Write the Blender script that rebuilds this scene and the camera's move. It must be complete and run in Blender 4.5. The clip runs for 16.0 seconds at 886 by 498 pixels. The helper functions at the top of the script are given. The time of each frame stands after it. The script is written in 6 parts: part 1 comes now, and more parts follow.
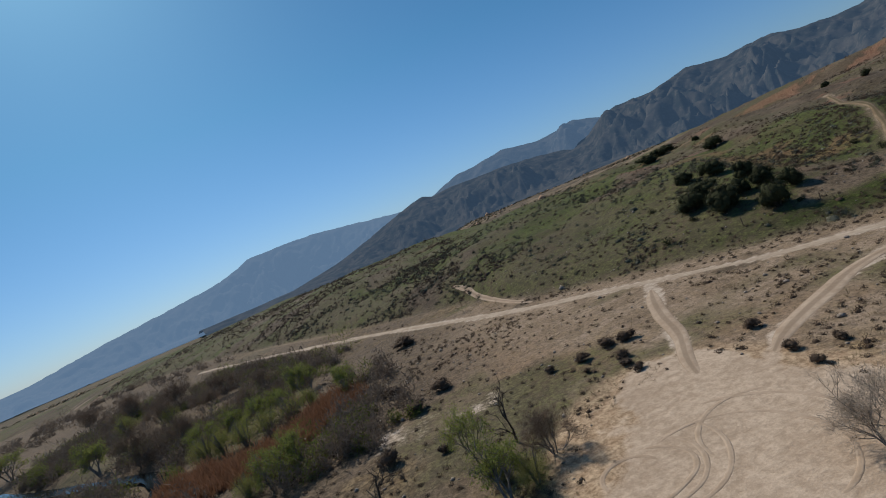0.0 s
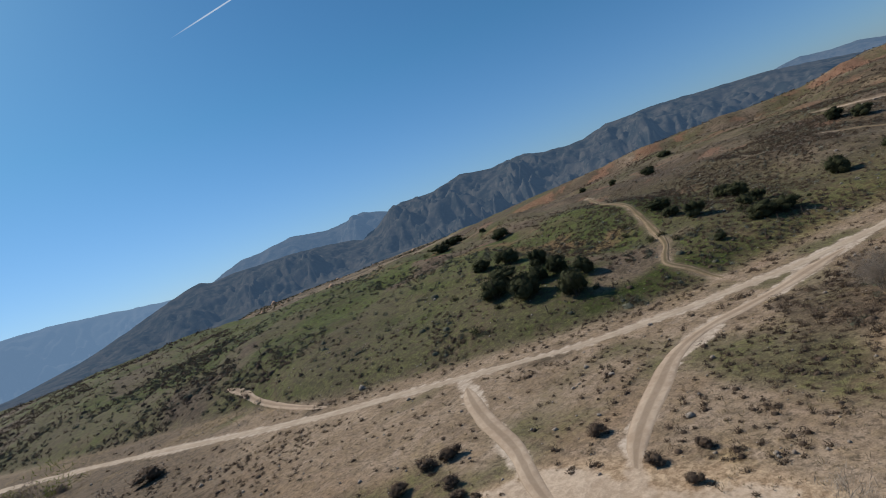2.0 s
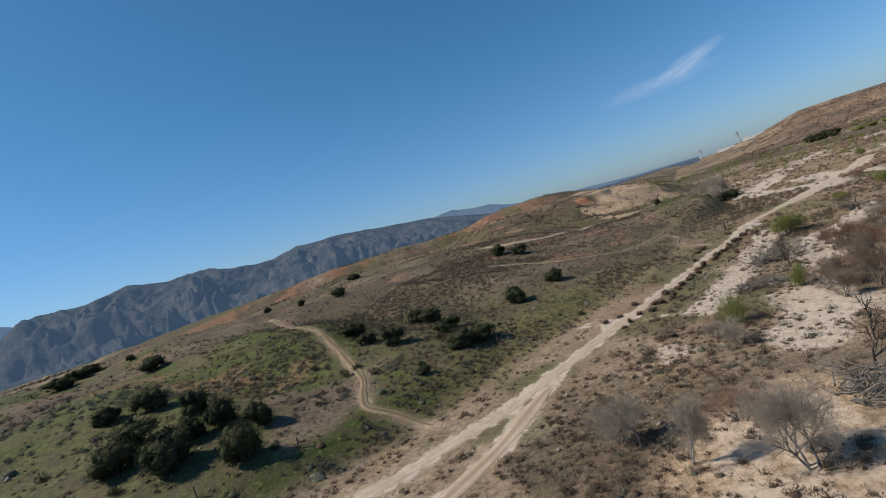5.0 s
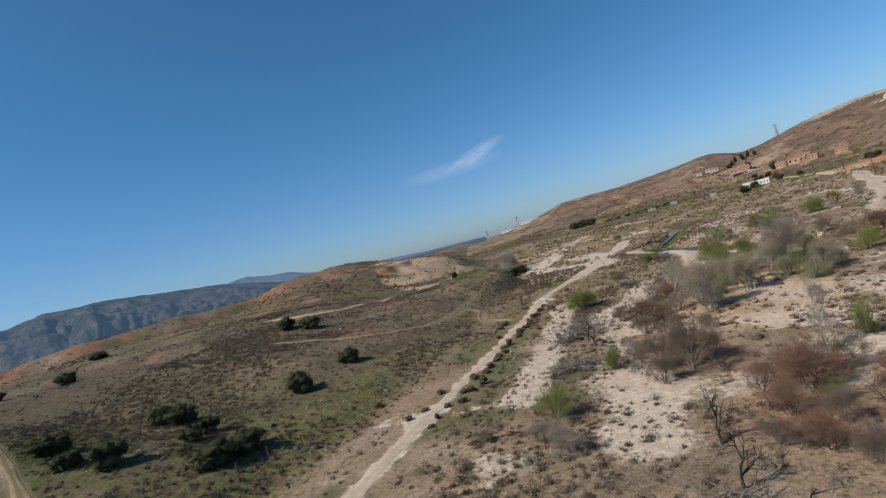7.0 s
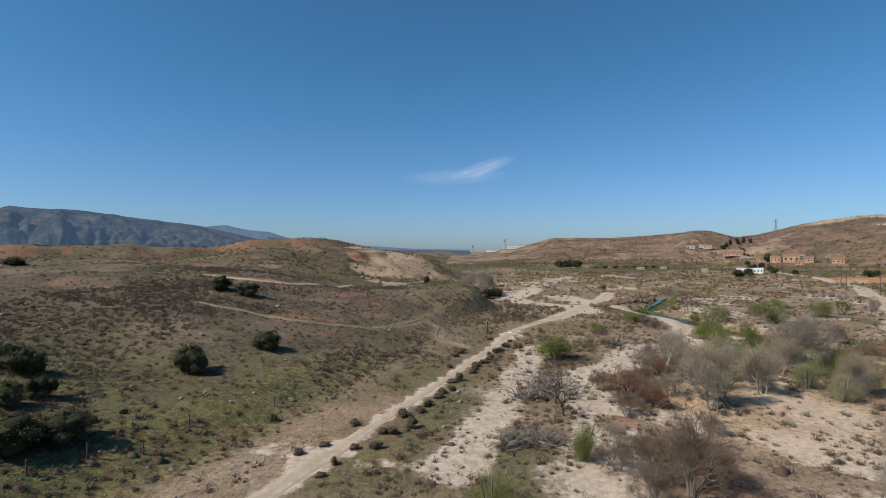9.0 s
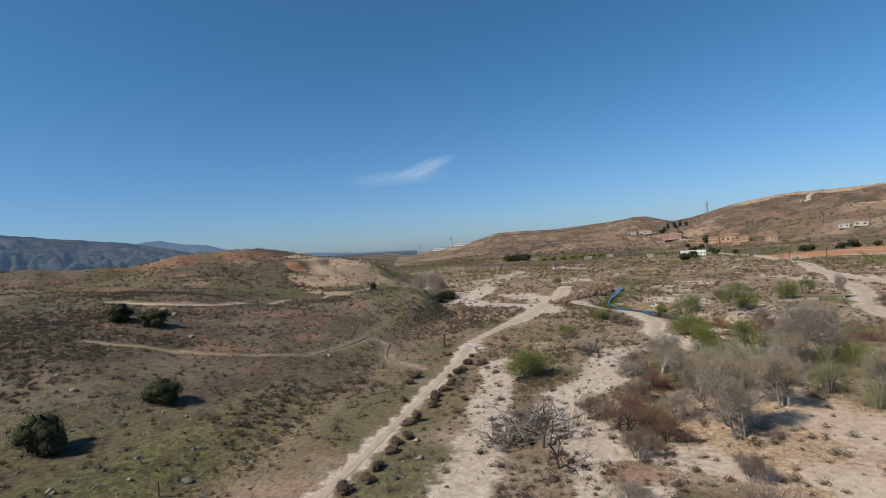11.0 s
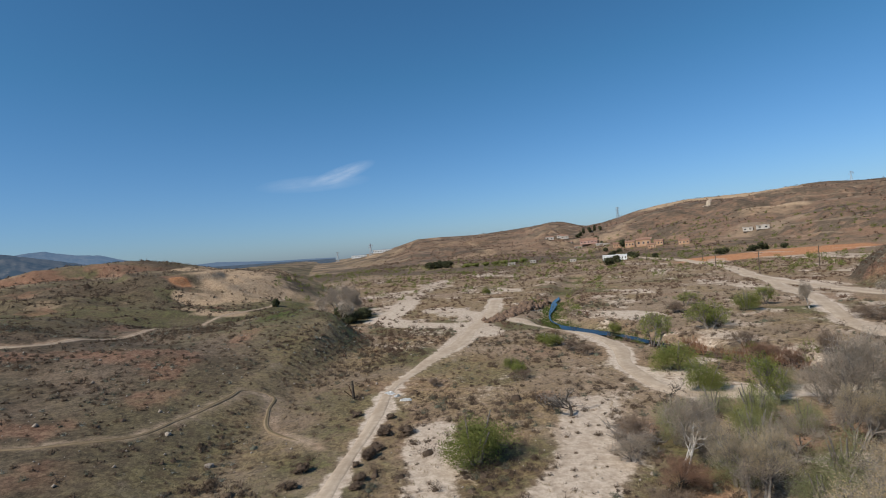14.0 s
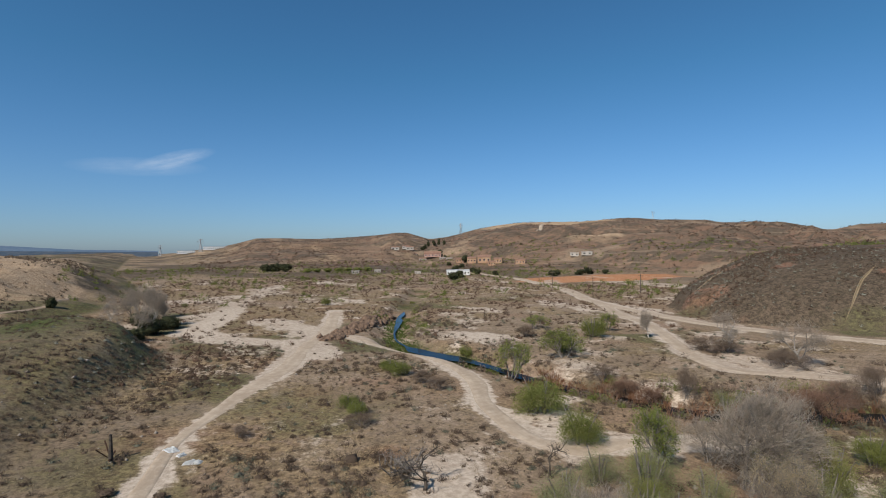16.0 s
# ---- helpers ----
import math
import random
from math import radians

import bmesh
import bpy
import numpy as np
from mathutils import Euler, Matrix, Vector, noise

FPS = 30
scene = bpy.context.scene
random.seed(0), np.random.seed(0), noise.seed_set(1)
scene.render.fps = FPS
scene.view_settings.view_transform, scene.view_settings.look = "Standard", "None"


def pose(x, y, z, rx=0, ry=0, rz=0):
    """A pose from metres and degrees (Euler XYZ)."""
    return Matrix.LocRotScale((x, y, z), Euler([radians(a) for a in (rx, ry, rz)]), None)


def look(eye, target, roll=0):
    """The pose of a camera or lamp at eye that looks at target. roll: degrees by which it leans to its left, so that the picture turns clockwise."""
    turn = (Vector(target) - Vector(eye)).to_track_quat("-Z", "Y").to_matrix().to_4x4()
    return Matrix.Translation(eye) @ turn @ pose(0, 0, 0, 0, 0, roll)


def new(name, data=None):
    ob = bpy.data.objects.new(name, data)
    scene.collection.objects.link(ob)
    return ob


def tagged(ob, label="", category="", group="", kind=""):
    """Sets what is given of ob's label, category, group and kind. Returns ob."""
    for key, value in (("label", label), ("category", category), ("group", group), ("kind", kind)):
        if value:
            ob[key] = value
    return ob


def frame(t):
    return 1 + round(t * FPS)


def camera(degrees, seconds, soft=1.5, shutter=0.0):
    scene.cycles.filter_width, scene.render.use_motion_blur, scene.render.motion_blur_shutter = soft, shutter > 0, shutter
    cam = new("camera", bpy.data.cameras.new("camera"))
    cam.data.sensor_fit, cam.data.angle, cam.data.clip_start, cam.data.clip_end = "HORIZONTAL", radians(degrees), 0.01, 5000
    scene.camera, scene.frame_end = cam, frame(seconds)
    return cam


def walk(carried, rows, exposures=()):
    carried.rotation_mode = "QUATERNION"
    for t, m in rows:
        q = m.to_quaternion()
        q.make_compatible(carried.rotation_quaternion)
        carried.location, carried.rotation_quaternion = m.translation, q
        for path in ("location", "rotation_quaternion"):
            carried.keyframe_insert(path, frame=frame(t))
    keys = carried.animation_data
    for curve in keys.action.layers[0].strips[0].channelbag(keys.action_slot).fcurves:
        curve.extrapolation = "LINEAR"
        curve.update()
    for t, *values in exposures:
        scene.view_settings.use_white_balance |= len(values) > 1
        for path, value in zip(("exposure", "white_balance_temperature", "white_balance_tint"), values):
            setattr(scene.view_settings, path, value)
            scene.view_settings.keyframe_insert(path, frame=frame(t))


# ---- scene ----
cam = camera(80.0, 16.0, 1.0)
ROWS = [
    (0.0, -0.44, 3.57, 19.82, 87.29, 22.89, -4.33),
    (0.5, -0.34, 7.06, 19.59, 87.32, 22.89, -9.71),
    (1.0, -0.02, 10.57, 19.44, 87.38, 23.11, -16.39),
    (1.5, 0.57, 13.91, 19.30, 87.57, 22.08, -22.49),
    (2.0, 1.69, 17.05, 19.26, 87.70, 21.23, -28.53),
    (2.5, 3.42, 19.90, 19.25, 87.72, 20.36, -34.11),
    (3.0, 5.52, 22.55, 19.25, 87.84, 19.73, -40.04),
    (3.5, 7.80, 25.00, 19.14, 88.01, 19.32, -45.77),
    (4.0, 10.38, 27.33, 18.94, 88.28, 18.30, -51.52),
    (4.5, 13.22, 29.40, 18.64, 88.53, 18.20, -56.93),
    (5.0, 16.41, 31.24, 18.37, 88.88, 17.66, -63.16),
    (5.2, 17.66, 31.93, 18.31, 88.97, 17.21, -65.47),
    (7.3, 33.92, 34.58, 17.68, 90.03, 14.06, -87.64),
    (7.5, 35.48, 34.48, 17.62, 90.05, 11.84, -88.41),
    (8.0, 39.23, 34.23, 17.43, 90.18, 1.75, -87.20),
    (8.5, 42.94, 34.03, 17.25, 90.20, -0.58, -86.87),
    (9.0, 46.78, 33.93, 17.10, 90.23, 0.24, -87.14),
    (9.2, 48.40, 33.88, 17.07, 90.12, 0.79, -87.35),
    (11.3, 63.62, 34.19, 17.80, 89.99, 4.05, -93.65),
    (11.5, 65.39, 34.05, 17.82, 89.97, 4.00, -94.06),
    (12.0, 69.81, 33.64, 17.86, 89.99, 4.74, -95.48),
    (12.5, 74.16, 33.17, 17.92, 89.98, 5.71, -97.31),
    (13.0, 78.50, 32.62, 18.08, 90.02, 5.75, -99.15),
    (13.5, 82.58, 31.86, 18.32, 90.03, 4.28, -99.88),
    (14.0, 86.68, 31.06, 18.56, 90.03, 4.82, -101.59),
    (14.5, 90.87, 30.26, 18.66, 89.89, 14.94, -109.65),
    (15.0, 94.65, 29.50, 18.65, 90.00, 16.75, -116.90),
    (15.5, 98.26, 28.43, 18.58, 90.09, 12.71, -120.25),
    (16.0, 101.76, 26.37, 18.59, 90.12, 0.39, -118.34),
]
walk(cam, [(t, pose(x, y, z, rx, ry, rz)) for t, x, y, z, rx, ry, rz in ROWS], [(0.0, -0.36), (1.5, -0.22), (3.0, 0.0), (5.0, 0.07), (9.0, 0.10), (12.5, 0.06), (16.0, 0.0)])

# ---- light ----
SUN_AZ, SUN_EL = -25.0, 43.5
world = bpy.data.worlds.new("sky")
scene.world = world
world.use_nodes = True
wn, wl = world.node_tree.nodes, world.node_tree.links
sky = wn.new("ShaderNodeTexSky")
sky.sky_type, sky.sun_disc = "NISHITA", False
sky.sun_elevation, sky.sun_rotation = radians(SUN_EL), radians(SUN_AZ)
sky.altitude, sky.air_density, sky.dust_density, sky.ozone_density = 300, 1.0, 0.7, 3.0
wn["Background"].inputs["Strength"].default_value = 0.095


def toward(az, el):
    a, e = radians(az), radians(el)
    return Vector((math.sin(a) * math.cos(e), math.cos(a) * math.cos(e), math.sin(e)))


def sky_node(kind, op=None, *values):
    node = wn.new(kind)
    if op:
        node.operation = op
    for k, v in enumerate(values):
        if hasattr(v, "is_linked"):
            wl.new(v, node.inputs[k])
        elif v is not None:
            node.inputs[k].default_value = v
    return node.outputs["Value"] if kind == "ShaderNodeMath" else node.outputs[1] if op == "DOT_PRODUCT" else node.outputs[0]


def sky_math(op, *values):
    return sky_node("ShaderNodeMath", op, *values)


# a wisp of cirrus and a short vapour trail, far away in the sky
sky_dir = wn.new("ShaderNodeTexCoord").outputs["Generated"]


def sky_streak(az, el, slope, half_long, half_wide, seed, rough):
    """How strongly a streak of thin cloud covers the sky in each direction."""
    mid = toward(az, el)
    along = (Vector((math.cos(radians(az)), -math.sin(radians(az)), 0)) * math.cos(radians(slope)) + Vector((0, 0, 1)) * math.sin(radians(slope))).normalized()
    over = mid.cross(along).normalized()
    u = sky_math("DIVIDE", sky_node("ShaderNodeVectorMath", "DOT_PRODUCT", sky_dir, tuple(along)), half_long)
    v = sky_math("DIVIDE", sky_math("SUBTRACT", sky_node("ShaderNodeVectorMath", "DOT_PRODUCT", sky_dir, tuple(over)), mid.dot(over)), half_wide)
    u = sky_math("SUBTRACT", u, mid.dot(along) / half_long)
    ahead = sky_math("GREATER_THAN", sky_node("ShaderNodeVectorMath", "DOT_PRODUCT", sky_dir, tuple(mid)), 0.5)
    fade = sky_math("SUBTRACT", 1.0, sky_math("ADD", sky_math("MULTIPLY", u, u), sky_math("MULTIPLY", v, v)))
    tex = wn.new("ShaderNodeTexNoise")
    tex.inputs["Scale"].default_value, tex.inputs["Detail"].default_value, tex.inputs["Roughness"].default_value = rough, 6, 0.6
    stretch = wn.new("ShaderNodeCombineXYZ")
    wl.new(sky_math("MULTIPLY", u, half_long * 8), stretch.inputs[0])
    wl.new(sky_math("MULTIPLY", v, half_wide * 30), stretch.inputs[1])
    stretch.inputs[2].default_value = seed
    wl.new(stretch.outputs[0], tex.inputs["Vector"])
    body = sky_math("MULTIPLY", sky_math("MAXIMUM", fade, 0.0), sky_math("MULTIPLY", ahead, sky_math("POWER", tex.outputs[0], 1.6)))
    return body


wisp = sky_math("MULTIPLY", sky_streak(91.5, 8.9, 17, 0.066, 0.014, 3.0, 3.0), 0.6)
veil = sky_math("MULTIPLY", sky_streak(88.5, 8.0, 2, 0.105, 0.016, 8.0, 2.2), 0.35)
trail = sky_math("MULTIPLY", sky_streak(14.6, 27.3, 18, 0.085, 0.0014, 1.0, 0.6), 2.2)
cover = sky_math("MINIMUM", sky_math("ADD", sky_math("ADD", wisp, veil), trail), 0.8)
blend = wn.new("ShaderNodeMix")
blend.data_type = "RGBA"
wl.new(cover, blend.inputs["Factor"])
clear = wn.new("ShaderNodeMix")
clear.data_type, clear.blend_type = "RGBA", "MULTIPLY"
clear.inputs["Factor"].default_value = 1.0
wl.new(sky.outputs[0], clear.inputs[6])
rise = wn.new("ShaderNodeSeparateXYZ")
wl.new(sky_dir, rise.inputs[0])
tint = wn.new("ShaderNodeMix")
tint.data_type = "RGBA"
wl.new(sky_math("MINIMUM", sky_math("MULTIPLY", sky_math("MAXIMUM", rise.outputs[2], 0.0), 3.2), 1.0), tint.inputs["Factor"])
tint.inputs[6].default_value, tint.inputs[7].default_value = (0.60, 0.785, 1.12, 1), (0.415, 0.825, 1.01, 1)
wl.new(tint.outputs[2], clear.inputs[7])
wl.new(clear.outputs[2], blend.inputs[6])
blend.inputs[7].default_value = (7.5, 8.2, 9.2, 1)
wl.new(blend.outputs[2], wn["Background"].inputs["Color"])

sun = new("sun", bpy.data.lights.new("sun", "SUN"))
sun.data.energy, sun.data.angle, sun.data.color = 4.6, radians(0.55), (1.0, 0.93, 0.835)
sun.matrix_world = look(toward(SUN_AZ, SUN_EL) * 500, (0, 0, 0))
scene.view_settings.exposure = 0.0


# ---- materials ----
def shader(name, rough=0.9, spec=0.2):
    mat = bpy.data.materials.new(name)
    mat.use_nodes = True
    nodes, links = mat.node_tree.nodes, mat.node_tree.links
    bsdf = nodes["Principled BSDF"]
    bsdf.inputs["Roughness"].default_value = rough
    bsdf.inputs["Specular IOR Level"].default_value = spec
    return mat, nodes, links, bsdf


class Graph:
    """Short names for building a node material."""

    def __init__(self, name, rough=0.9, spec=0.2):
        self.mat, self.nodes, self.links, self.bsdf = shader(name, rough, spec)
        self.place = self.nodes.new("ShaderNodeNewGeometry").outputs["Position"]

    def put(self, socket, value):
        if hasattr(value, "is_linked"):
            self.links.new(value, socket)
        else:
            socket.default_value = value

    def noise(self, scale, detail=4, rough=0.55, vector=None):
        n = self.nodes.new("ShaderNodeTexNoise")
        n.inputs["Scale"].default_value, n.inputs["Detail"].default_value, n.inputs["Roughness"].default_value = scale, detail, rough
        self.links.new(vector or self.place, n.inputs["Vector"])
        return n.outputs[0]

    def cells(self, scale, vector=None):
        n = self.nodes.new("ShaderNodeTexVoronoi")
        n.inputs["Scale"].default_value = scale
        self.links.new(vector or self.place, n.inputs["Vector"])
        return n.outputs["Distance"]

    def math(self, op, a, b=0.0, clamp=False):
        n = self.nodes.new("ShaderNodeMath")
        n.operation, n.use_clamp = op, clamp
        self.put(n.inputs[0], a)
        self.put(n.inputs[1], b)
        return n.outputs[0]

    def ramp(self, value, low, high):
        n = self.nodes.new("ShaderNodeMapRange")
        n.interpolation_type = "SMOOTHSTEP"
        self.put(n.inputs[0], value)
        n.inputs[1].default_value, n.inputs[2].default_value = low, high
        return n.outputs[0]

    def mix(self, fac, a, b):
        n = self.nodes.new("ShaderNodeMix")
        n.data_type = "RGBA"
        self.put(n.inputs["Factor"], fac)
        self.put(n.inputs[6], (*a, 1) if isinstance(a, tuple) else a)
        self.put(n.inputs[7], (*b, 1) if isinstance(b, tuple) else b)
        return n.outputs[2]

    def attribute(self, name):
        n = self.nodes.new("ShaderNodeAttribute")
        n.attribute_name = name
        s = self.nodes.new("ShaderNodeSeparateColor")
        self.links.new(n.outputs["Color"], s.inputs[0])
        return s.outputs

    def bump(self, value, strength, distance):
        n = self.nodes.new("ShaderNodeBump")
        n.inputs["Strength"].default_value, n.inputs["Distance"].default_value = strength, distance
        self.links.new(value, n.inputs["Height"])
        self.links.new(n.outputs[0], self.bsdf.inputs["Normal"])

    def colour(self, value):
        self.put(self.bsdf.inputs["Base Color"], (*value, 1) if isinstance(value, tuple) else value)
        return self.mat


def ground_material():
    g = Graph("dry_ground", 0.95, 0.1)
    soil = g.attribute("cover")
    plants = g.attribute("plants")
    wide, mid, fine, grit = g.noise(0.022, 6, 0.6), g.noise(0.13, 6, 0.62), g.noise(0.9, 6, 0.68), g.noise(5.0, 4, 0.6)
    clump, fleck = g.noise(0.55, 7, 0.74), g.noise(2.1, 6, 0.7)
    col = g.mix(g.ramp(mid, 0.42, 0.58), (0.25, 0.183, 0.130), (0.40, 0.302, 0.220))
    col = g.mix(g.math("MULTIPLY", g.ramp(fine, 0.47, 0.6), 0.6), col, (0.16, 0.112, 0.074))
    col = g.mix(g.math("MULTIPLY", g.ramp(wide, 0.5, 0.62), 0.5), col, (0.30, 0.185, 0.11))
    turf = g.math("MULTIPLY", g.math("MAXIMUM", plants[0], g.math("SUBTRACT", plants[1], 0.3)), 0.9, True)
    col = g.mix(turf, col, g.mix(g.ramp(g.math("ADD", g.math("MULTIPLY", fine, 0.5), g.math("MULTIPLY", mid, 0.5)), 0.4, 0.62), g.mix(plants[0], (0.092, 0.067, 0.046), (0.056, 0.055, 0.022)), g.mix(plants[0], (0.19, 0.137, 0.093), (0.112, 0.106, 0.044))))
    # straw, green grass and low dead scrub
    straw = g.math("MULTIPLY", plants[2], g.ramp(g.noise(0.5, 5, 0.6), 0.30, 0.52))
    col = g.mix(straw, col, g.mix(g.ramp(fine, 0.4, 0.6), (0.165, 0.112, 0.058), (0.305, 0.220, 0.120)))
    green = g.math("MULTIPLY", plants[0], g.ramp(g.math("ADD", g.math("MULTIPLY", mid, 0.5), g.math("MULTIPLY", fine, 0.5)), 0.36, 0.54))
    col = g.mix(green, col, g.mix(g.ramp(g.math("ADD", g.math("MULTIPLY", fine, 0.6), g.math("MULTIPLY", wide, 0.4)), 0.42, 0.6), (0.036, 0.050, 0.012), (0.092, 0.112, 0.028)))
    patch = g.math("ADD", g.math("ADD", g.math("MULTIPLY", mid, 0.55), g.math("MULTIPLY", wide, 0.45)), g.math("MULTIPLY", g.math("SUBTRACT", plants[1], 0.5), 0.22))
    brown = g.math("MULTIPLY", g.math("MULTIPLY", plants[1], g.ramp(patch, 0.42, 0.55)), g.math("SUBTRACT", 1.0, g.math("MULTIPLY", plants[0], 0.85)))
    col = g.mix(g.math("MULTIPLY", brown, 0.85), col, g.mix(g.ramp(fine, 0.4, 0.6), (0.054, 0.041, 0.030), (0.102, 0.075, 0.052)))
    dark = g.math("MULTIPLY", g.math("ADD", g.math("MULTIPLY", plants[1], 0.62), 0.12), g.ramp(clump, 0.52, 0.58))
    col = g.mix(dark, col, g.mix(g.ramp(grit, 0.4, 0.6), (0.038, 0.032, 0.021), (0.088, 0.069, 0.045)))
    col = g.mix(g.math("MULTIPLY", g.ramp(fleck, 0.54, 0.61), 0.6), col, (0.062, 0.050, 0.034))
    col = g.mix(g.math("MULTIPLY", g.ramp(g.noise(3.1, 5, 0.7), 0.58, 0.66), g.math("SUBTRACT", 0.45, g.math("MULTIPLY", g.math("MAXIMUM", plants[0], plants[1]), 0.38))), col, (0.36, 0.29, 0.20))
    # bare earth: orange cuts and pale river sand
    col = g.mix(g.math("MULTIPLY", soil[1], g.ramp(g.math("ADD", mid, g.math("MULTIPLY", soil[1], 0.25)), 0.42, 0.66)), col, g.mix(g.ramp(soil[1], 0.62, 0.85), g.mix(g.ramp(fine, 0.35, 0.65), (0.21, 0.098, 0.062), (0.30, 0.165, 0.108)), g.mix(g.ramp(fine, 0.35, 0.65), (0.38, 0.155, 0.068), (0.43, 0.23, 0.12))))
    col = g.mix(g.math("MULTIPLY", soil[2], g.ramp(g.math("ADD", g.math("MULTIPLY", mid, 0.7), g.math("MULTIPLY", soil[2], 0.35)), 0.42, 0.7)), col, g.mix(g.ramp(fine, 0.35, 0.65), (0.33, 0.225, 0.14), (0.43, 0.315, 0.205)))
    # graded hills: dark chaparral in the folds, reddish and pale cuts, faint level benches
    slopes = g.attribute("slopes")[0]
    fold, scrape = g.noise(0.024, 8, 0.68), g.noise(0.011, 6, 0.62)
    hills = g.mix(g.ramp(g.noise(0.09, 7, 0.72), 0.42, 0.60), (0.205, 0.124, 0.082), (0.105, 0.080, 0.058))
    hills = g.mix(g.math("MULTIPLY", g.ramp(fold, 0.47, 0.53), 0.85), hills, g.mix(g.ramp(g.noise(0.3, 6, 0.75), 0.42, 0.58), (0.046, 0.038, 0.029), (0.108, 0.086, 0.062)))
    hills = g.mix(g.math("MULTIPLY", g.ramp(g.noise(0.045, 7, 0.7), 0.57, 0.63), 0.7), hills, (0.30, 0.185, 0.118))
    hills = g.mix(g.math("MULTIPLY", g.ramp(scrape, 0.56, 0.64), 0.6), hills, (0.38, 0.275, 0.185))
    up = g.nodes.new("ShaderNodeSeparateXYZ")
    g.links.new(g.place, up.inputs[0])
    level = g.math("SINE", g.math("ADD", g.math("MULTIPLY", up.outputs[2], 0.62), g.math("MULTIPLY", scrape, 9.0)))
    hills = g.mix(g.math("MULTIPLY", g.ramp(level, 0.93, 0.985), g.math("MULTIPLY", g.ramp(g.noise(0.006, 3), 0.46, 0.58), 0.4)), hills, (0.36, 0.27, 0.19))
    col = g.mix(g.math("MULTIPLY", slopes, g.math("SUBTRACT", 0.9, g.math("MULTIPLY", g.math("MAXIMUM", soil[1], soil[2]), 0.8))), col, hills)
    edge = g.math("ADD", soil[0], g.math("MULTIPLY", g.math("SUBTRACT", g.math("ADD", g.math("MULTIPLY", fine, 0.45), g.math("MULTIPLY", mid, 0.75)), 0.6), 1.7))
    sand = g.math("MULTIPLY", g.ramp(edge, 0.30, 0.60), g.ramp(soil[0], 0.02, 0.2))
    pale = g.mix(g.ramp(g.math("ADD", g.math("MULTIPLY", fine, 0.6), g.math("MULTIPLY", wide, 0.5)), 0.42, 0.68), (0.385, 0.302, 0.226), (0.53, 0.435, 0.342))
    pale = g.mix(g.math("MULTIPLY", g.ramp(fleck, 0.58, 0.66), 0.3), pale, (0.15, 0.115, 0.08))
    pale = g.mix(g.math("MULTIPLY", soil[2], 0.75), pale, g.mix(g.ramp(g.math("ADD", g.math("MULTIPLY", fine, 0.4), g.math("MULTIPLY", mid, 0.6)), 0.4, 0.62), (0.37, 0.268, 0.182), (0.51, 0.385, 0.275)))
    col = g.mix(sand, col, pale)
    grain = g.math("ADD", g.math("MULTIPLY", g.noise(1.8, 8, 0.78), 0.6), g.math("MULTIPLY", g.noise(7.0, 5, 0.75), 0.4))
    shade = g.nodes.new("ShaderNodeMix")
    shade.data_type, shade.blend_type = "RGBA", "MULTIPLY"
    g.put(shade.inputs["Factor"], g.math("SUBTRACT", 1.0, g.math("MULTIPLY", sand, 0.65)))
    g.put(shade.inputs[6], col)
    g.put(shade.inputs[7], g.mix(g.ramp(grain, 0.40, 0.60), (0.70, 0.69, 0.67), (1.32, 1.32, 1.32)))
    col = shade.outputs[2]
    g.bump(g.math("ADD", fine, g.math("MULTIPLY", grit, 0.35)), 0.5, 0.22)
    return g.colour(col)


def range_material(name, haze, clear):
    """Chaparral far off with haze painted in: haze is the blue light of the air in front of it, given off by the slopes
    as emission, clear how much of its own colour is left.
    """
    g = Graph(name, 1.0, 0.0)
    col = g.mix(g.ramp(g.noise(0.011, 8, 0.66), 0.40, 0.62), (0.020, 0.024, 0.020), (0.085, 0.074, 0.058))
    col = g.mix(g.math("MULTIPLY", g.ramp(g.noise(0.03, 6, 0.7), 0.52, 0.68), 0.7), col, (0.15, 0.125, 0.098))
    # haze in the base colour too: contrast flattened towards one dull tone
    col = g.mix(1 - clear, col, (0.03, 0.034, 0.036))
    # the air's blue light painted on as a glow of the slopes
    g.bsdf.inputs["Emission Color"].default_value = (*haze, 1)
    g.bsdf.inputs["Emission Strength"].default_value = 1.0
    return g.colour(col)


def road_material(name, ruts, dark=(0.35, 0.268, 0.195), light=(0.47, 0.375, 0.285), strip=(0.22, 0.17, 0.105)):
    g = Graph(name, 0.95, 0.1)
    lane = g.attribute("lane")
    fine, mid, grit = g.noise(1.1, 6, 0.65), g.noise(0.2, 4), g.noise(7.0, 3)
    col = g.mix(g.ramp(g.math("ADD", g.math("MULTIPLY", fine, 0.6), g.math("MULTIPLY", mid, 0.5)), 0.42, 0.7), dark, light)
    worn = g.math("ADD", lane[0], g.math("MULTIPLY", g.math("SUBTRACT", fine, 0.5), 0.9))
    col = g.mix(g.math("MULTIPLY", g.ramp(worn, 0.45, 0.85), ruts), col, strip)
    col = g.mix(g.math("MULTIPLY", g.ramp(grit, 0.6, 0.75), 0.25), col, (0.25, 0.20, 0.15))
    g.bump(g.math("ADD", fine, g.math("MULTIPLY", grit, 0.3)), 0.5, 0.15)
    return g.colour(col)


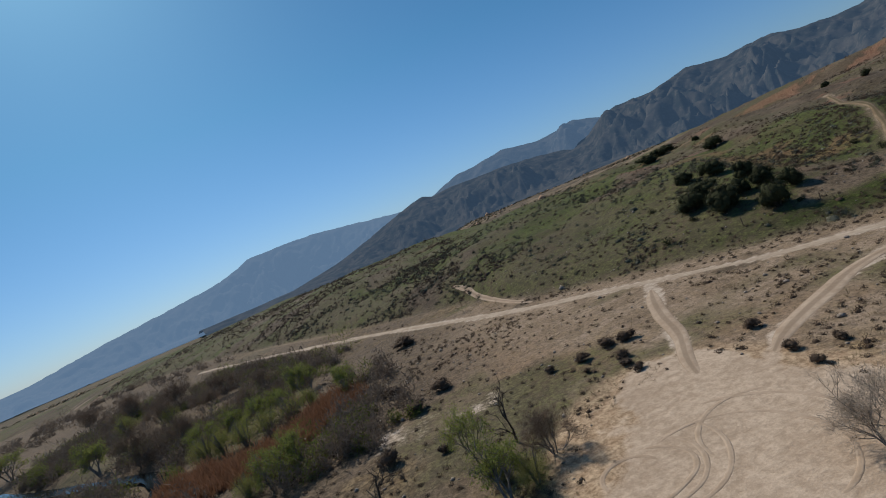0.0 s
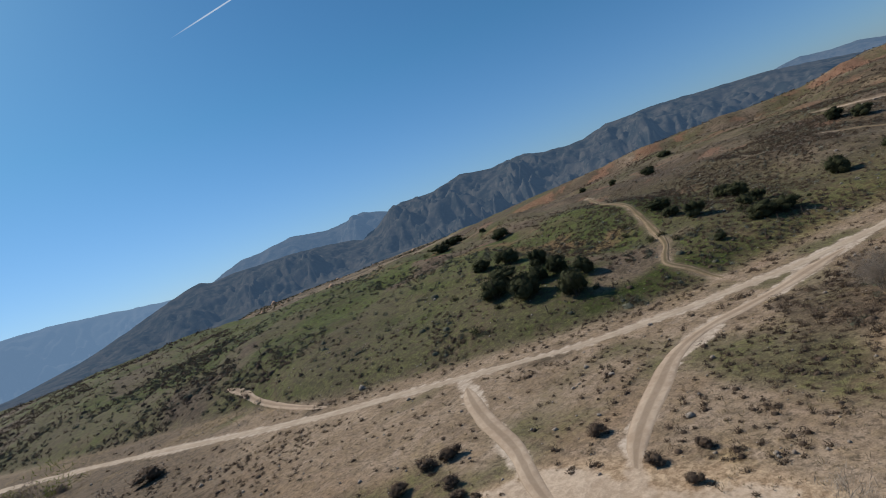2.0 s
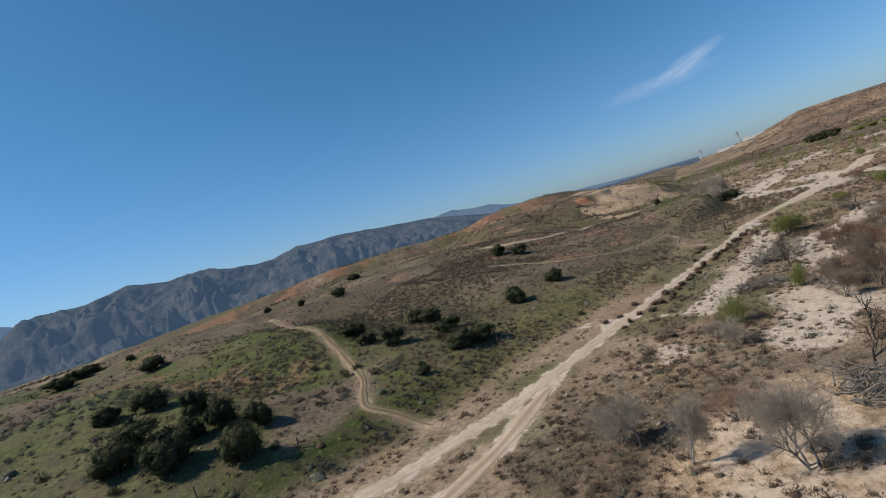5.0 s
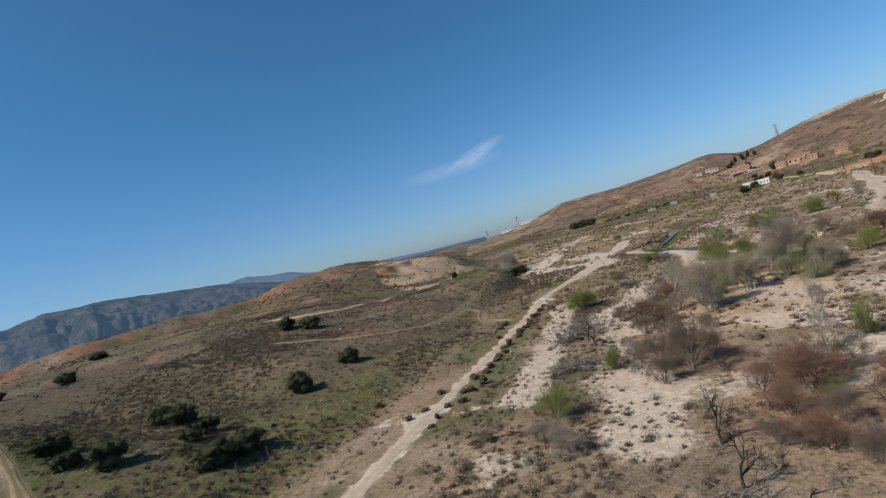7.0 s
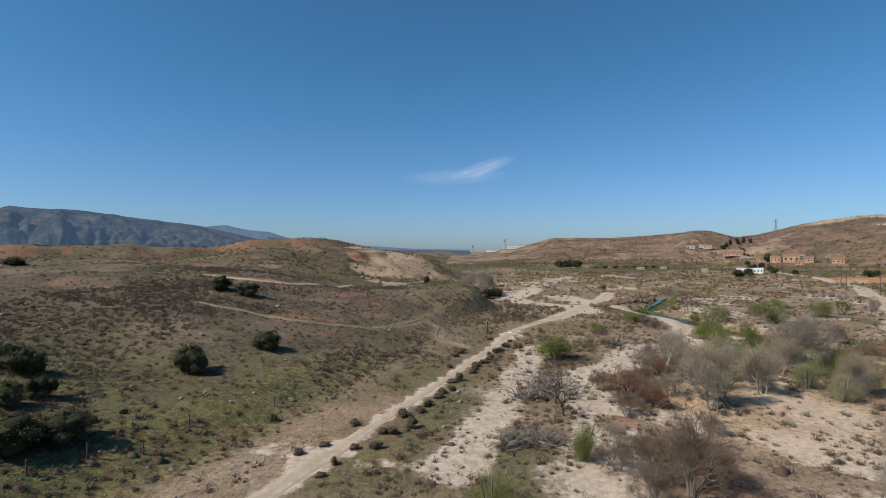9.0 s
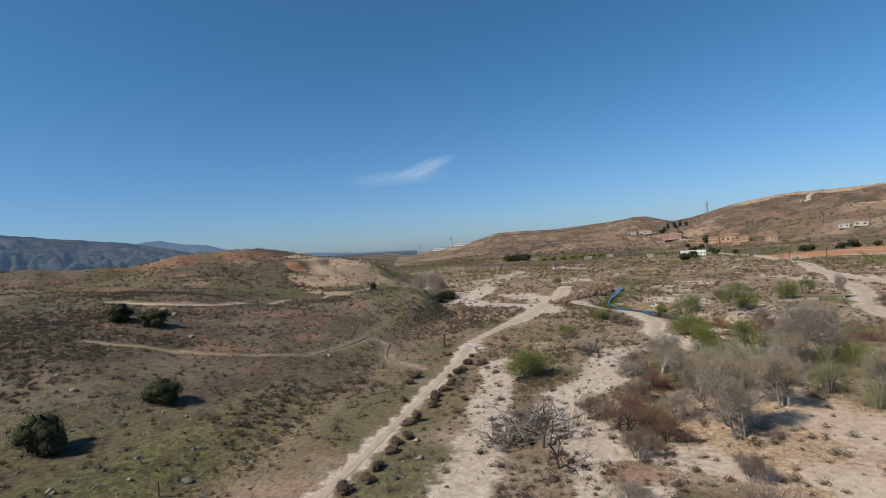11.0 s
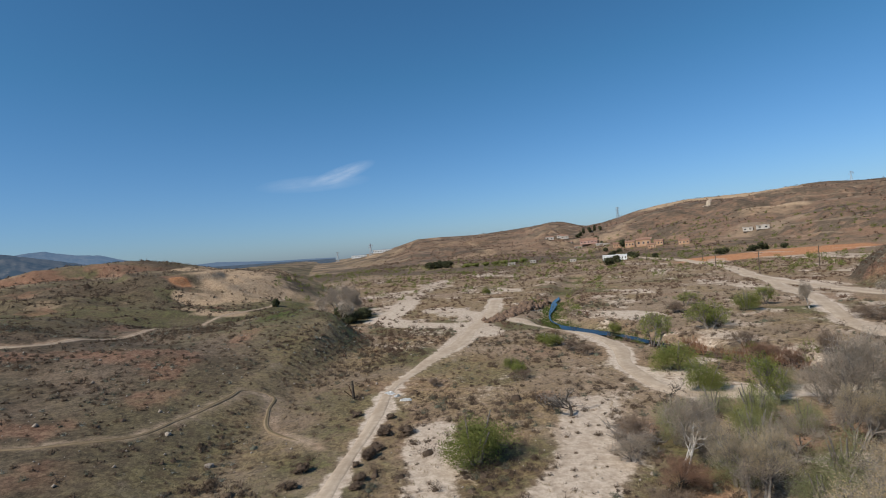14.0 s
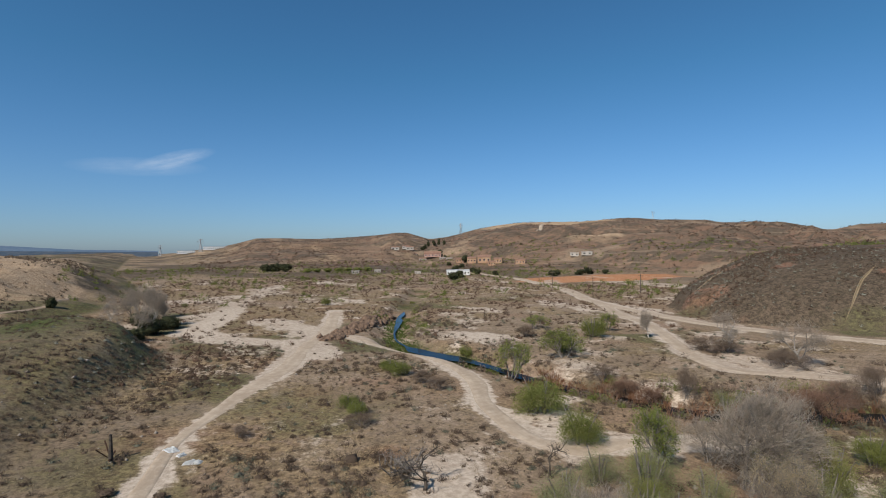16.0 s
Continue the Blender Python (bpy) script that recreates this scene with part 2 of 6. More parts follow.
def leaf_material(name, dark, light, vary=0.35, spec=0.04, through_light=0.0):
    g = Graph(name, 0.9, spec)
    info = g.nodes.new("ShaderNodeObjectInfo")
    geo = g.nodes.new("ShaderNodeNewGeometry")
    t = g.math("ADD", g.math("MULTIPLY", geo.outputs["Random Per Island"], 1 - vary), g.math("MULTIPLY", info.outputs["Random"], vary))
    t = g.math("ADD", g.math("MULTIPLY", t, 0.75), g.math("MULTIPLY", g.noise(0.55, 3), 0.25))
    col = g.mix(t, dark, light)
    g.colour(col)
    if through_light:
        glow, both = g.nodes.new("ShaderNodeBsdfTranslucent"), g.nodes.new("ShaderNodeMixShader")
        both.inputs[0].default_value = through_light
        g.links.new(col, glow.inputs["Color"])
        g.links.new(g.bsdf.outputs[0], both.inputs[1])
        g.links.new(glow.outputs[0], both.inputs[2])
        g.links.new(both.outputs[0], g.nodes["Material Output"].inputs["Surface"])
    return g.mat


def plain_material(name, dark, light, scale=1.5, rough=0.85, metal=0.0, spec=0.25):
    g = Graph(name, rough, spec)
    g.bsdf.inputs["Metallic"].default_value = metal
    n = g.noise(scale, 6, 0.62)
    g.bump(g.noise(scale * 5, 4), 0.35, 0.05)
    return g.colour(g.mix(g.ramp(n, 0.32, 0.68), dark, light))


def water_material():
    g = Graph("stream_water", 0.12, 0.06)
    g.bump(g.noise(2.2, 3), 0.06, 0.05)
    return g.colour(g.mix(g.ramp(g.noise(0.2, 4), 0.4, 0.65), (0.004, 0.008, 0.010), (0.014, 0.016, 0.012)))


GROUND, WATER = ground_material(), water_material()
# painted haze, each farther range glowing bluer and stronger
NEAR_RANGE = range_material("hazed_chaparral_near", (0.034, 0.060, 0.102), 0.6)
MID_RANGE = range_material("hazed_chaparral_mid", (0.078, 0.134, 0.222), 0.5)
LAST_RANGE = range_material("hazed_chaparral_last", (0.130, 0.216, 0.345), 0.25)
ROAD = road_material("packed_dirt", 0.25, (0.37, 0.285, 0.205), (0.50, 0.40, 0.30), (0.31, 0.235, 0.165))
TRACK = road_material("rutted_dirt", 0.6, (0.36, 0.265, 0.185), (0.48, 0.37, 0.27), (0.235, 0.17, 0.115))
LOOP = road_material("scuffed_dirt", 0.15, (0.375, 0.276, 0.192), (0.475, 0.36, 0.262))
TRAIL = road_material("grassy_trail", 0.7, (0.20, 0.142, 0.085), (0.30, 0.222, 0.142), (0.115, 0.093, 0.048))
OAK_LEAF = leaf_material("oak_leaf", (0.024, 0.028, 0.015), (0.076, 0.078, 0.040), through_light=0.12)
WILLOW_LEAF = leaf_material("willow_leaf", (0.13, 0.155, 0.040), (0.31, 0.33, 0.095), through_light=0.45)
YELLOW_LEAF = leaf_material("yellow_leaf", (0.15, 0.16, 0.05), (0.34, 0.33, 0.11), through_light=0.4)
BUSH_LEAF = leaf_material("bush_leaf", (0.105, 0.118, 0.034), (0.25, 0.265, 0.078), through_light=0.3)
OLIVE_LEAF = leaf_material("olive_leaf", (0.15, 0.155, 0.072), (0.335, 0.335, 0.165), through_light=0.35)
BUD_LEAF = leaf_material("bud_leaf", (0.33, 0.255, 0.145), (0.56, 0.45, 0.275), through_light=0.4)
RED_TWIG = leaf_material("red_twig", (0.15, 0.085, 0.058), (0.36, 0.225, 0.155), through_light=0.3)
BROWN_TWIG = leaf_material("brown_twig", (0.105, 0.078, 0.058), (0.31, 0.23, 0.17), through_light=0.25)
SCRUB = leaf_material("dead_scrub", (0.052, 0.038, 0.029), (0.17, 0.122, 0.086), through_light=0.1)
RUST_TWIG = leaf_material("rust_twig", (0.055, 0.036, 0.027), (0.18, 0.112, 0.076), through_light=0.1)
THICKET = leaf_material("thicket_twig", (0.10, 0.078, 0.060), (0.25, 0.195, 0.15), through_light=0.2)
GREY_TWIG = leaf_material("grey_twig", (0.22, 0.18, 0.14), (0.50, 0.42, 0.335), through_light=0.38)
SAGE = leaf_material("sage_leaf", (0.065, 0.068, 0.046), (0.165, 0.158, 0.115))
SILVER_SAGE = leaf_material("silver_sage", (0.115, 0.115, 0.088), (0.26, 0.25, 0.20))
STRAW = leaf_material("straw", (0.19, 0.14, 0.075), (0.38, 0.30, 0.18))
REED = leaf_material("dry_reed", (0.19, 0.094, 0.054), (0.36, 0.20, 0.115), through_light=0.3)
GRASS = leaf_material("green_grass", (0.055, 0.075, 0.02), (0.12, 0.15, 0.04))
DARK_BARK = plain_material("dark_bark", (0.035, 0.028, 0.022), (0.10, 0.08, 0.062), 3.0)
PALE_BARK = plain_material("pale_bark", (0.26, 0.23, 0.20), (0.50, 0.46, 0.41), 2.0)
GREY_BARK = plain_material("grey_bark", (0.12, 0.10, 0.085), (0.27, 0.235, 0.20), 2.0)
STONE = plain_material("pale_stone", (0.22, 0.18, 0.14), (0.38, 0.32, 0.26), 2.5)
RUBBLE = plain_material("brown_rubble", (0.10, 0.065, 0.045), (0.23, 0.15, 0.10), 1.6)
WHITE = plain_material("white_sheet", (0.66, 0.66, 0.64), (0.80, 0.80, 0.78), 2.0, 0.5)
STUCCO = plain_material("tan_stucco", (0.38, 0.22, 0.13), (0.50, 0.32, 0.20), 0.3)
PINK_WALL = plain_material("pink_wall", (0.36, 0.21, 0.165), (0.48, 0.30, 0.24), 0.3)
PALE_WALL = plain_material("pale_wall", (0.38, 0.33, 0.28), (0.50, 0.45, 0.39), 0.3)
TILE = plain_material("roof_tile", (0.22, 0.12, 0.08), (0.32, 0.19, 0.13), 0.4)
GLASS_DARK = plain_material("dark_window", (0.015, 0.018, 0.022), (0.03, 0.035, 0.04), 0.5, 0.15)
RUST = plain_material("rusty_iron", (0.045, 0.026, 0.018), (0.12, 0.065, 0.04), 6.0, 0.8, 0.3)
STEEL = plain_material("galvanised_steel", (0.28, 0.29, 0.30), (0.40, 0.41, 0.42), 1.0, 0.5, 0.7)
WOOD = plain_material("weathered_wood", (0.07, 0.052, 0.038), (0.17, 0.13, 0.095), 4.0)
# ---- terrain ----
def lattice(ix, iy, seed):
    n = (ix.astype(np.int64) * 374761393 + iy.astype(np.int64) * 668265263 + seed * 974634777) & 0x7FFFFFFF
    n = ((n ^ (n >> 13)) * 1274126177) & 0x7FFFFFFF
    return ((n ^ (n >> 16)) & 0xFFFF) / 65535.0


def vnoise(x, y, seed=0):
    """Smooth value noise from -1 to 1."""
    ix, iy = np.floor(x), np.floor(y)
    fx, fy = x - ix, y - iy
    fx, fy = fx * fx * (3 - 2 * fx), fy * fy * (3 - 2 * fy)
    a, b = lattice(ix, iy, seed), lattice(ix + 1, iy, seed)
    c, d = lattice(ix, iy + 1, seed), lattice(ix + 1, iy + 1, seed)
    return 2 * ((a + (b - a) * fx) * (1 - fy) + (c + (d - c) * fx) * fy) - 1


def fbm(x, y, scale, octaves=4, seed=0):
    total, amp = 0.0, 0.5
    for k in range(octaves):
        total = total + amp * vnoise(x / scale + 17.3 * k, y / scale - 9.1 * k, seed + k)
        scale, amp = scale / 2.03, amp / 2
    return total


def smooth(a, b, v):
    t = np.clip((v - a) / (b - a), 0, 1)
    return t * t * (3 - 2 * t)


def line_distance(x, y, line):
    """Distance from points to a polyline."""
    best = np.full(np.shape(x), 1e9)
    for (ax, ay), (bx, by) in zip(line[:-1], line[1:]):
        dx, dy = bx - ax, by - ay
        t = np.clip(((x - ax) * dx + (y - ay) * dy) / (dx * dx + dy * dy), 0, 1)
        best = np.minimum(best, np.hypot(x - ax - t * dx, y - ay - t * dy))
    return best


# the plan: roads, tracks, water and the foot of the northern slope
MAIN_ROAD = [(-110, 250), (-62, 198), (-22, 149), (3, 113), (16, 95), (25, 85), (33, 76), (42, 67), (53, 60), (64, 54.5), (77, 50), (88, 46.7), (110, 39.5), (131, 33), (145, 28.8), (156, 26), (165, 22.5), (175, 16.5), (187, 9), (207, 0), (224, -8.5), (262, -22)]
LEFT_FORK = [(30, 79.5), (28, 74), (25.5, 68), (22, 58), (19, 50), (17, 43), (16.6, 41.5)]
RIGHT_FORK = [(19.6, 40.6), (21, 42), (26, 46.5), (33, 50), (40, 53), (48, 54), (57, 52), (64, 51.5), (74, 50.5)]
HILL_TRAIL = [(61.5, 59), (64, 67), (64.5, 71.5), (68, 74.5), (73.5, 78.5), (79, 85), (86, 93), (92.5, 101), (98, 112), (110, 127), (121, 142)]
SLOPE_PATH = [(141, 34), (148.4, 39.6), (155, 40.6), (160, 40.5), (160, 44), (156.3, 45.4), (148.7, 48.9), (143, 52), (140, 61.7), (141.5, 72), (141.6, 84)]
MESA_PATH = [(330, 54), (296, 55), (278, 61), (258, 69), (232, 72), (210, 72.5), (192, 76), (183, 81), (179, 92), (181, 103)]
RIVER_ROAD = [(224, -8.5), (203, -12), (180, -15.5), (166, -13), (155, -8), (145, -5.8), (139, -7.5), (138, -13), (134, -20)]
FAR_ROAD = [(470, -200), (380, -178), (294, -142), (250, -114), (220, -101), (186, -92.5), (166, -93.5), (150, -99), (120, -118), (80, -140)]
FAR_TRACK = [(232, -105), (212, -90), (194, -81), (175, -66), (163, -56), (152, -51), (144, -57), (137, -63), (118, -72), (90, -82)]
UPPER_TRACK = [(17.5, 97), (14.5, 108), (11, 125), (8, 140), (5.5, 150)]
HILL_SCAR = [(207, -113), (204.5, -119), (207, -135)]
HILL_STEPS = [(163.4, -108), (163.6, -113.6), (166.3, -124.5), (168, -136)]
SAND_WASH = [(141, 22), (133, 24), (121, 27), (108, 29), (97, 33), (88, 35)]
LOW_WASH = [(141, 5), (133, 9), (126, 12), (121, 18), (113, 21), (103, 19), (96, 22), (84, 24), (72, 27)]
EAST_WASH = [(207, 0), (222, 14), (236, 20), (258, 12), (300, 2)]
STREAM = [(330, -84), (290, -62), (257, -42.5), (235, -31.5), (213, -21), (201, -18.5), (191.7, -19), (181, -22.5), (168.7, -23.3), (157, -25), (149, -27), (143, -29.6), (136.7, -38), (131, -48), (118, -58), (96, -66), (60, -70)]
WEST_STREAM = [(-51, 84), (-53, 92), (-60, 100), (-74, 110), (-100, 128), (-140, 160)]
REED_LINE = [(-41.8, 78), (-35.8, 75.5), (-30.9, 75.1), (-27.4, 77.2), (-24.7, 80.6), (-21.8, 84.3), (-21, 88)]
FOOT = [(-400, 520), (-150, 330), (-60, 214), (-20, 160), (8, 126), (20, 98), (33, 83.5), (45, 72), (60, 62), (80, 55.5), (100, 49.5), (125, 43), (150, 38), (170, 33), (186, 28.5), (200, 23), (212, 24), (222, 30), (230, 50), (246, 60), (264, 52), (300, 40), (420, 32), (700, 60), (2000, 100)]
# azimuth (degrees from +y towards +x), skyline elevation, distance of the crest, where the rise begins
SKYLINE = [(-180, 1.2, 1900, 800), (-90, 1.0, 3000, 1500), (-50, 0.9, 4300, 3000), (-20, 1.0, 4300, 2800), (0, 1.0, 4200, 2600), (40, 0.8, 3800, 2300), (66, 0.6, 4000, 2600), (77, 0.3, 4200, 3200), (86, 0.1, 4200, 3400), (91, 0.05, 2600, 900), (93, 0.2, 2200, 800), (95.7, 0.6, 1900, 760), (97.5, 1.05, 1800, 700), (98.8, 1.42, 1700, 660), (102.5, 1.38, 1700, 620), (106.4, 1.32, 1650, 580), (110.5, 1.58, 1600, 560), (112, 1.75, 1550, 560), (114, 2.05, 1450, 640), (115.8, 1.42, 1450, 600), (116.6, 1.3, 1400, 560), (118.6, 1.6, 1400, 520), (121.2, 2.3, 1350, 500), (123.4, 2.72, 1300, 480), (126, 3.0, 1300, 480), (132.4, 3.02, 1220, 460), (135.2, 3.22, 1200, 460), (136.5, 3.3, 1200, 450), (140, 3.05, 1150, 440), (143.6, 2.9, 1150, 440), (145.1, 2.58, 1150, 440), (149.8, 2.5, 1200, 440), (153.4, 1.66, 1250, 450), (155.3, 2.1, 1300, 460), (158, 2.2, 1300, 470), (165, 2.0, 1400, 520), (180, 1.2, 1900, 800)]
HUB = (70.0, 28.0)


def foot_depth(x, y):
    """Metres north of the foot of the slope, measured square to it."""
    fx, fy = np.array(FOOT, float).T
    s = y - np.interp(x, fx, fy)
    lean = np.interp(x, [-400, -60, 0, 30, 60, 100, 200, 2000], [0.62, 0.64, 0.6, 0.66, 0.8, 0.93, 0.96, 1.0])
    return s * lean


SOUTH_FOOT = [(-200, -330), (60, -168), (120, -131), (157, -109), (182, -99), (203, -105), (216, -115), (230, -140), (262, -215), (300, -330)]


def south_depth(x, y):
    """Metres into the hill across the stream."""
    fx, fy = np.array(SOUTH_FOOT, float).T
    return np.clip((np.interp(x, fx, fy) - y) * np.interp(x, [60, 180, 200, 230, 262], [0.8, 1.0, 0.95, 0.55, 0.45]), 0, None)


def height(x, y):
    x, y = np.asarray(x, float), np.asarray(y, float)
    r = np.hypot(x - HUB[0], y - HUB[1])
    az = np.degrees(np.arctan2(x - HUB[0], y - HUB[1]))
    z = 0.25 * fbm(x, y, 26, 4, 3) + 0.9 * fbm(x, y, 130, 3, 8) * smooth(120, 400, r)
    # northern terrace with hollows between its spurs
    s = foot_depth(x, y)
    sp = np.clip(s, 0, None)
    rise = 13.6 * (1 - np.exp(-sp / 46)) * smooth(0, 9, sp) - 5.0 * smooth(120, 360, sp) - 17.0 * smooth(120, 420, sp) * (1 - smooth(150, 330, x))
    spur = 3.4 * fbm(x - 0.3 * y, y * 0.45, 58, 3, 21) + 1.5 * fbm(x, y, 22, 4, 30) - 1.7 * np.abs(fbm(x - 0.25 * y, y * 0.4, 19, 3, 33)) + 0.5
    for cx, wide, deep in ((66, 9, 2.4), (96, 8, 1.8), (34, 12, 1.2), (188, 10, 1.0)):
        across = (x - cx - 0.28 * (s - 10)) / wide
        spur = spur - deep * np.exp(-across ** 2)
    z = z + rise + spur * smooth(4, 34, sp)
    z = z + 4.3 * np.exp(-((x - 209) / 30) ** 2 - ((y - 37) / 14) ** 2) * smooth(0, 9, sp) - 3.6 * np.exp(-((x - 215) / 44) ** 2 - ((y - 74) / 17) ** 2) * smooth(6, 22, sp)
    # the eastern mesa, with a cut bank along its western side
    rho = np.hypot((x - 400) / 142, (y - 116) / 84) + 0.10 * fbm(x, y, 50, 3, 44)
    z = z + 6.4 * (1 - smooth(0.60, 0.98, rho)) + 2.6 * smooth(0, 5, 20 - np.hypot((x - 338) * 0.62, y - 100) + 6 * fbm(x, y, 16, 3, 46)) - 3.6 * np.abs(fbm(x, y, 30, 4, 47)) * smooth(0.45, 0.7, rho) * (1 - smooth(0.95, 1.2, rho))
    bank = (x - 280) * 0.52 + (y - 270) * 0.36 + 9 * fbm(x, y, 70, 3, 51)
    z = z + 7.0 * smooth(0, 13, bank) * smooth(60, 110, s) * (1 - smooth(500, 700, r))
    # the plain falls away to the north, below the mountains
    z = z - 32 * smooth(320, 1500, r) * (1 - smooth(58, 84, np.abs(az)))
    # the hill across the stream
    q = south_depth(x, y)
    z = z + (19.0 * (1 - np.exp(-q / 21)) * smooth(0, 5, q) + 1.6 * fbm(x, y, 30, 4, 66) * smooth(4, 20, q)) * (1 - smooth(150, 300, q))
    # distant hills to the east and south
    a, e, far, near = np.array(SKYLINE, float).T
    el, crest, start = np.interp(az, a, e), np.interp(az, a, far), np.interp(az, a, near)
    t = np.clip((r - start) / (crest - start), 0, 1.35)
    up = np.where(t < 1, t ** 1.35 * (2.0 - t), np.clip(1 - 0.7 * (t - 1), 0, 1))
    top = 18.3 + crest * np.tan(np.radians(el)) - 3
    arc = az * crest / 57.3
    warp = 60 * fbm(arc, r, 180, 3, 70)
    gully = np.clip(1 - 3.4 * np.abs(fbm(arc + warp + 0.25 * r, r * 0.35, 190, 3, 71)), 0, 1)
    gully = 0.75 * gully + 0.5 * np.clip(1 - 3.4 * np.abs(fbm(arc + warp - 0.3 * r, r * 0.4, 66, 3, 73)), 0, 1)
    step = 0.05 * np.sin(t * 26 + 4 * fbm(arc, r, 300, 3, 75))
    here = smooth(89, 93, np.where(az < -95, az + 360, az))
    z = z + here * (top * up * (1 - 0.78 * smooth(91, 106, az) * gully * np.clip(1.0 - t, 0, 1) ** 0.7 * smooth(0, 0.2, t)) + top * step * smooth(0.05, 0.3, t) * (1 - smooth(0.7, 1.0, t)) - (z - 0.2) * smooth(0, 1, t))
    # stream beds
    for line, wide, deep in ((STREAM, 2.9, 1.7), (WEST_STREAM, 3.0, 1.6)):
        d = line_distance(x, y, line) + 0.9 * vnoise(x / 7, y / 7, 81)
        z = z - deep * (1 - smooth(wide * 0.6, wide * 2.4, d))
    return z

# ---- ground ----
def fast_mesh(name, verts, faces):
    """A mesh from arrays; faces: an array of triangles or of quads."""
    me = bpy.data.meshes.new(name)
    faces = np.ascontiguousarray(faces, np.int32)
    n, k = faces.shape
    me.vertices.add(len(verts))
    me.vertices.foreach_set("co", np.ascontiguousarray(verts, np.float32).ravel())
    me.loops.add(n * k)
    me.loops.foreach_set("vertex_index", faces.ravel())
    me.polygons.add(n)
    me.polygons.foreach_set("loop_start", np.arange(0, n * k, k, dtype=np.int32))
    me.polygons.foreach_set("loop_total", np.full(n, k, np.int32))
    me.update(calc_edges=True)
    return me


def paint(me, name, r, g, b):
    """Three shares of ground cover at each vertex."""
    layer = me.color_attributes.new(name, "FLOAT_COLOR", "POINT")
    layer.data.foreach_set("color", np.stack([r, g, b, np.ones_like(r)], 1).astype(np.float32).ravel())


def spacing(low, high, step, reach, growth=1.025):
    """Even steps from low to high, then ever longer ones out to the reach."""
    core = np.arange(low, high + step, step)
    out, at, d = [], 0.0, step
    while at < reach:
        d *= growth
        at += d
        out.append(at)
    out = np.array(out)
    return np.concatenate([low - out[::-1], core, core[-1] + out])


def road_cover(x, y):
    """How bare and pale the ground is along roads, tracks and washes."""
    wob = 1.1 * fbm(x, y, 9, 3, 90)
    bare = np.zeros_like(x)
    for line, wide, soft, much in ((MAIN_ROAD, np.interp(x, [85, 105, 165, 190], [0.9, 0.45, 0.55, 2.6]), 0.8, 0.85), (LEFT_FORK, 0.7, 0.9, 0.7), (RIGHT_FORK, 0.8, 0.9, 0.7), (RIVER_ROAD, 1.2, 1.2, 0.9), (FAR_ROAD, 2.2, 2.0, 0.95), (FAR_TRACK, 1.5, 2.0, 0.9), (SAND_WASH, 1.6, 2.4, 0.74), (LOW_WASH, 2.2, 2.8, 0.84), (EAST_WASH, 3.0, 4.0, 0.8)):
        d = line_distance(x, y, line) + wob
        bare = np.maximum(bare, much * (1 - smooth(wide * 0.7, wide + soft, d)))
    # the turning place, the open sand by the junction, and sand bars along the stream
    for cx, cy, rx, ry, much in ((14, 33, 10.5, 12.5, 0.98), (16, 45, 6, 7, 0.9), (205, 1, 15, 6, 0.95), (222, -5, 16, 7, 0.9), (128, 9, 7, 5, 0.4), (50, 30, 13, 7, 0.75), (106, -1, 11, 7, 0.8), (96, 4, 7, 5, 0.7), (80, 18, 9, 8, 0.7), (108, 21, 12, 4, 0.7), (146, 14, 10, 4, 0.3), (196, -34, 16, 6, 0.6), (176, -42, 14, 5, 0.55), (150, -60, 16, 7, 0.8), (74, 6, 14, 6, 0.75), (90, -10, 16, 7, 0.7), (106, -22, 14, 6, 0.6), (86, 27, 7, 3, 0.5), (240, -62, 12, 5, 0.5), (-6, 62, 9, 5, 0.35)):
        rho = np.hypot((x - cx) / rx, (y - cy) / ry) + 0.35 * fbm(x, y, 8, 3, 95)
        bare = np.maximum(bare, much * (0.78 if 40 < cx < 190 else 1.0) * (1 - smooth(0.6, 1.15, rho)))
    return bare


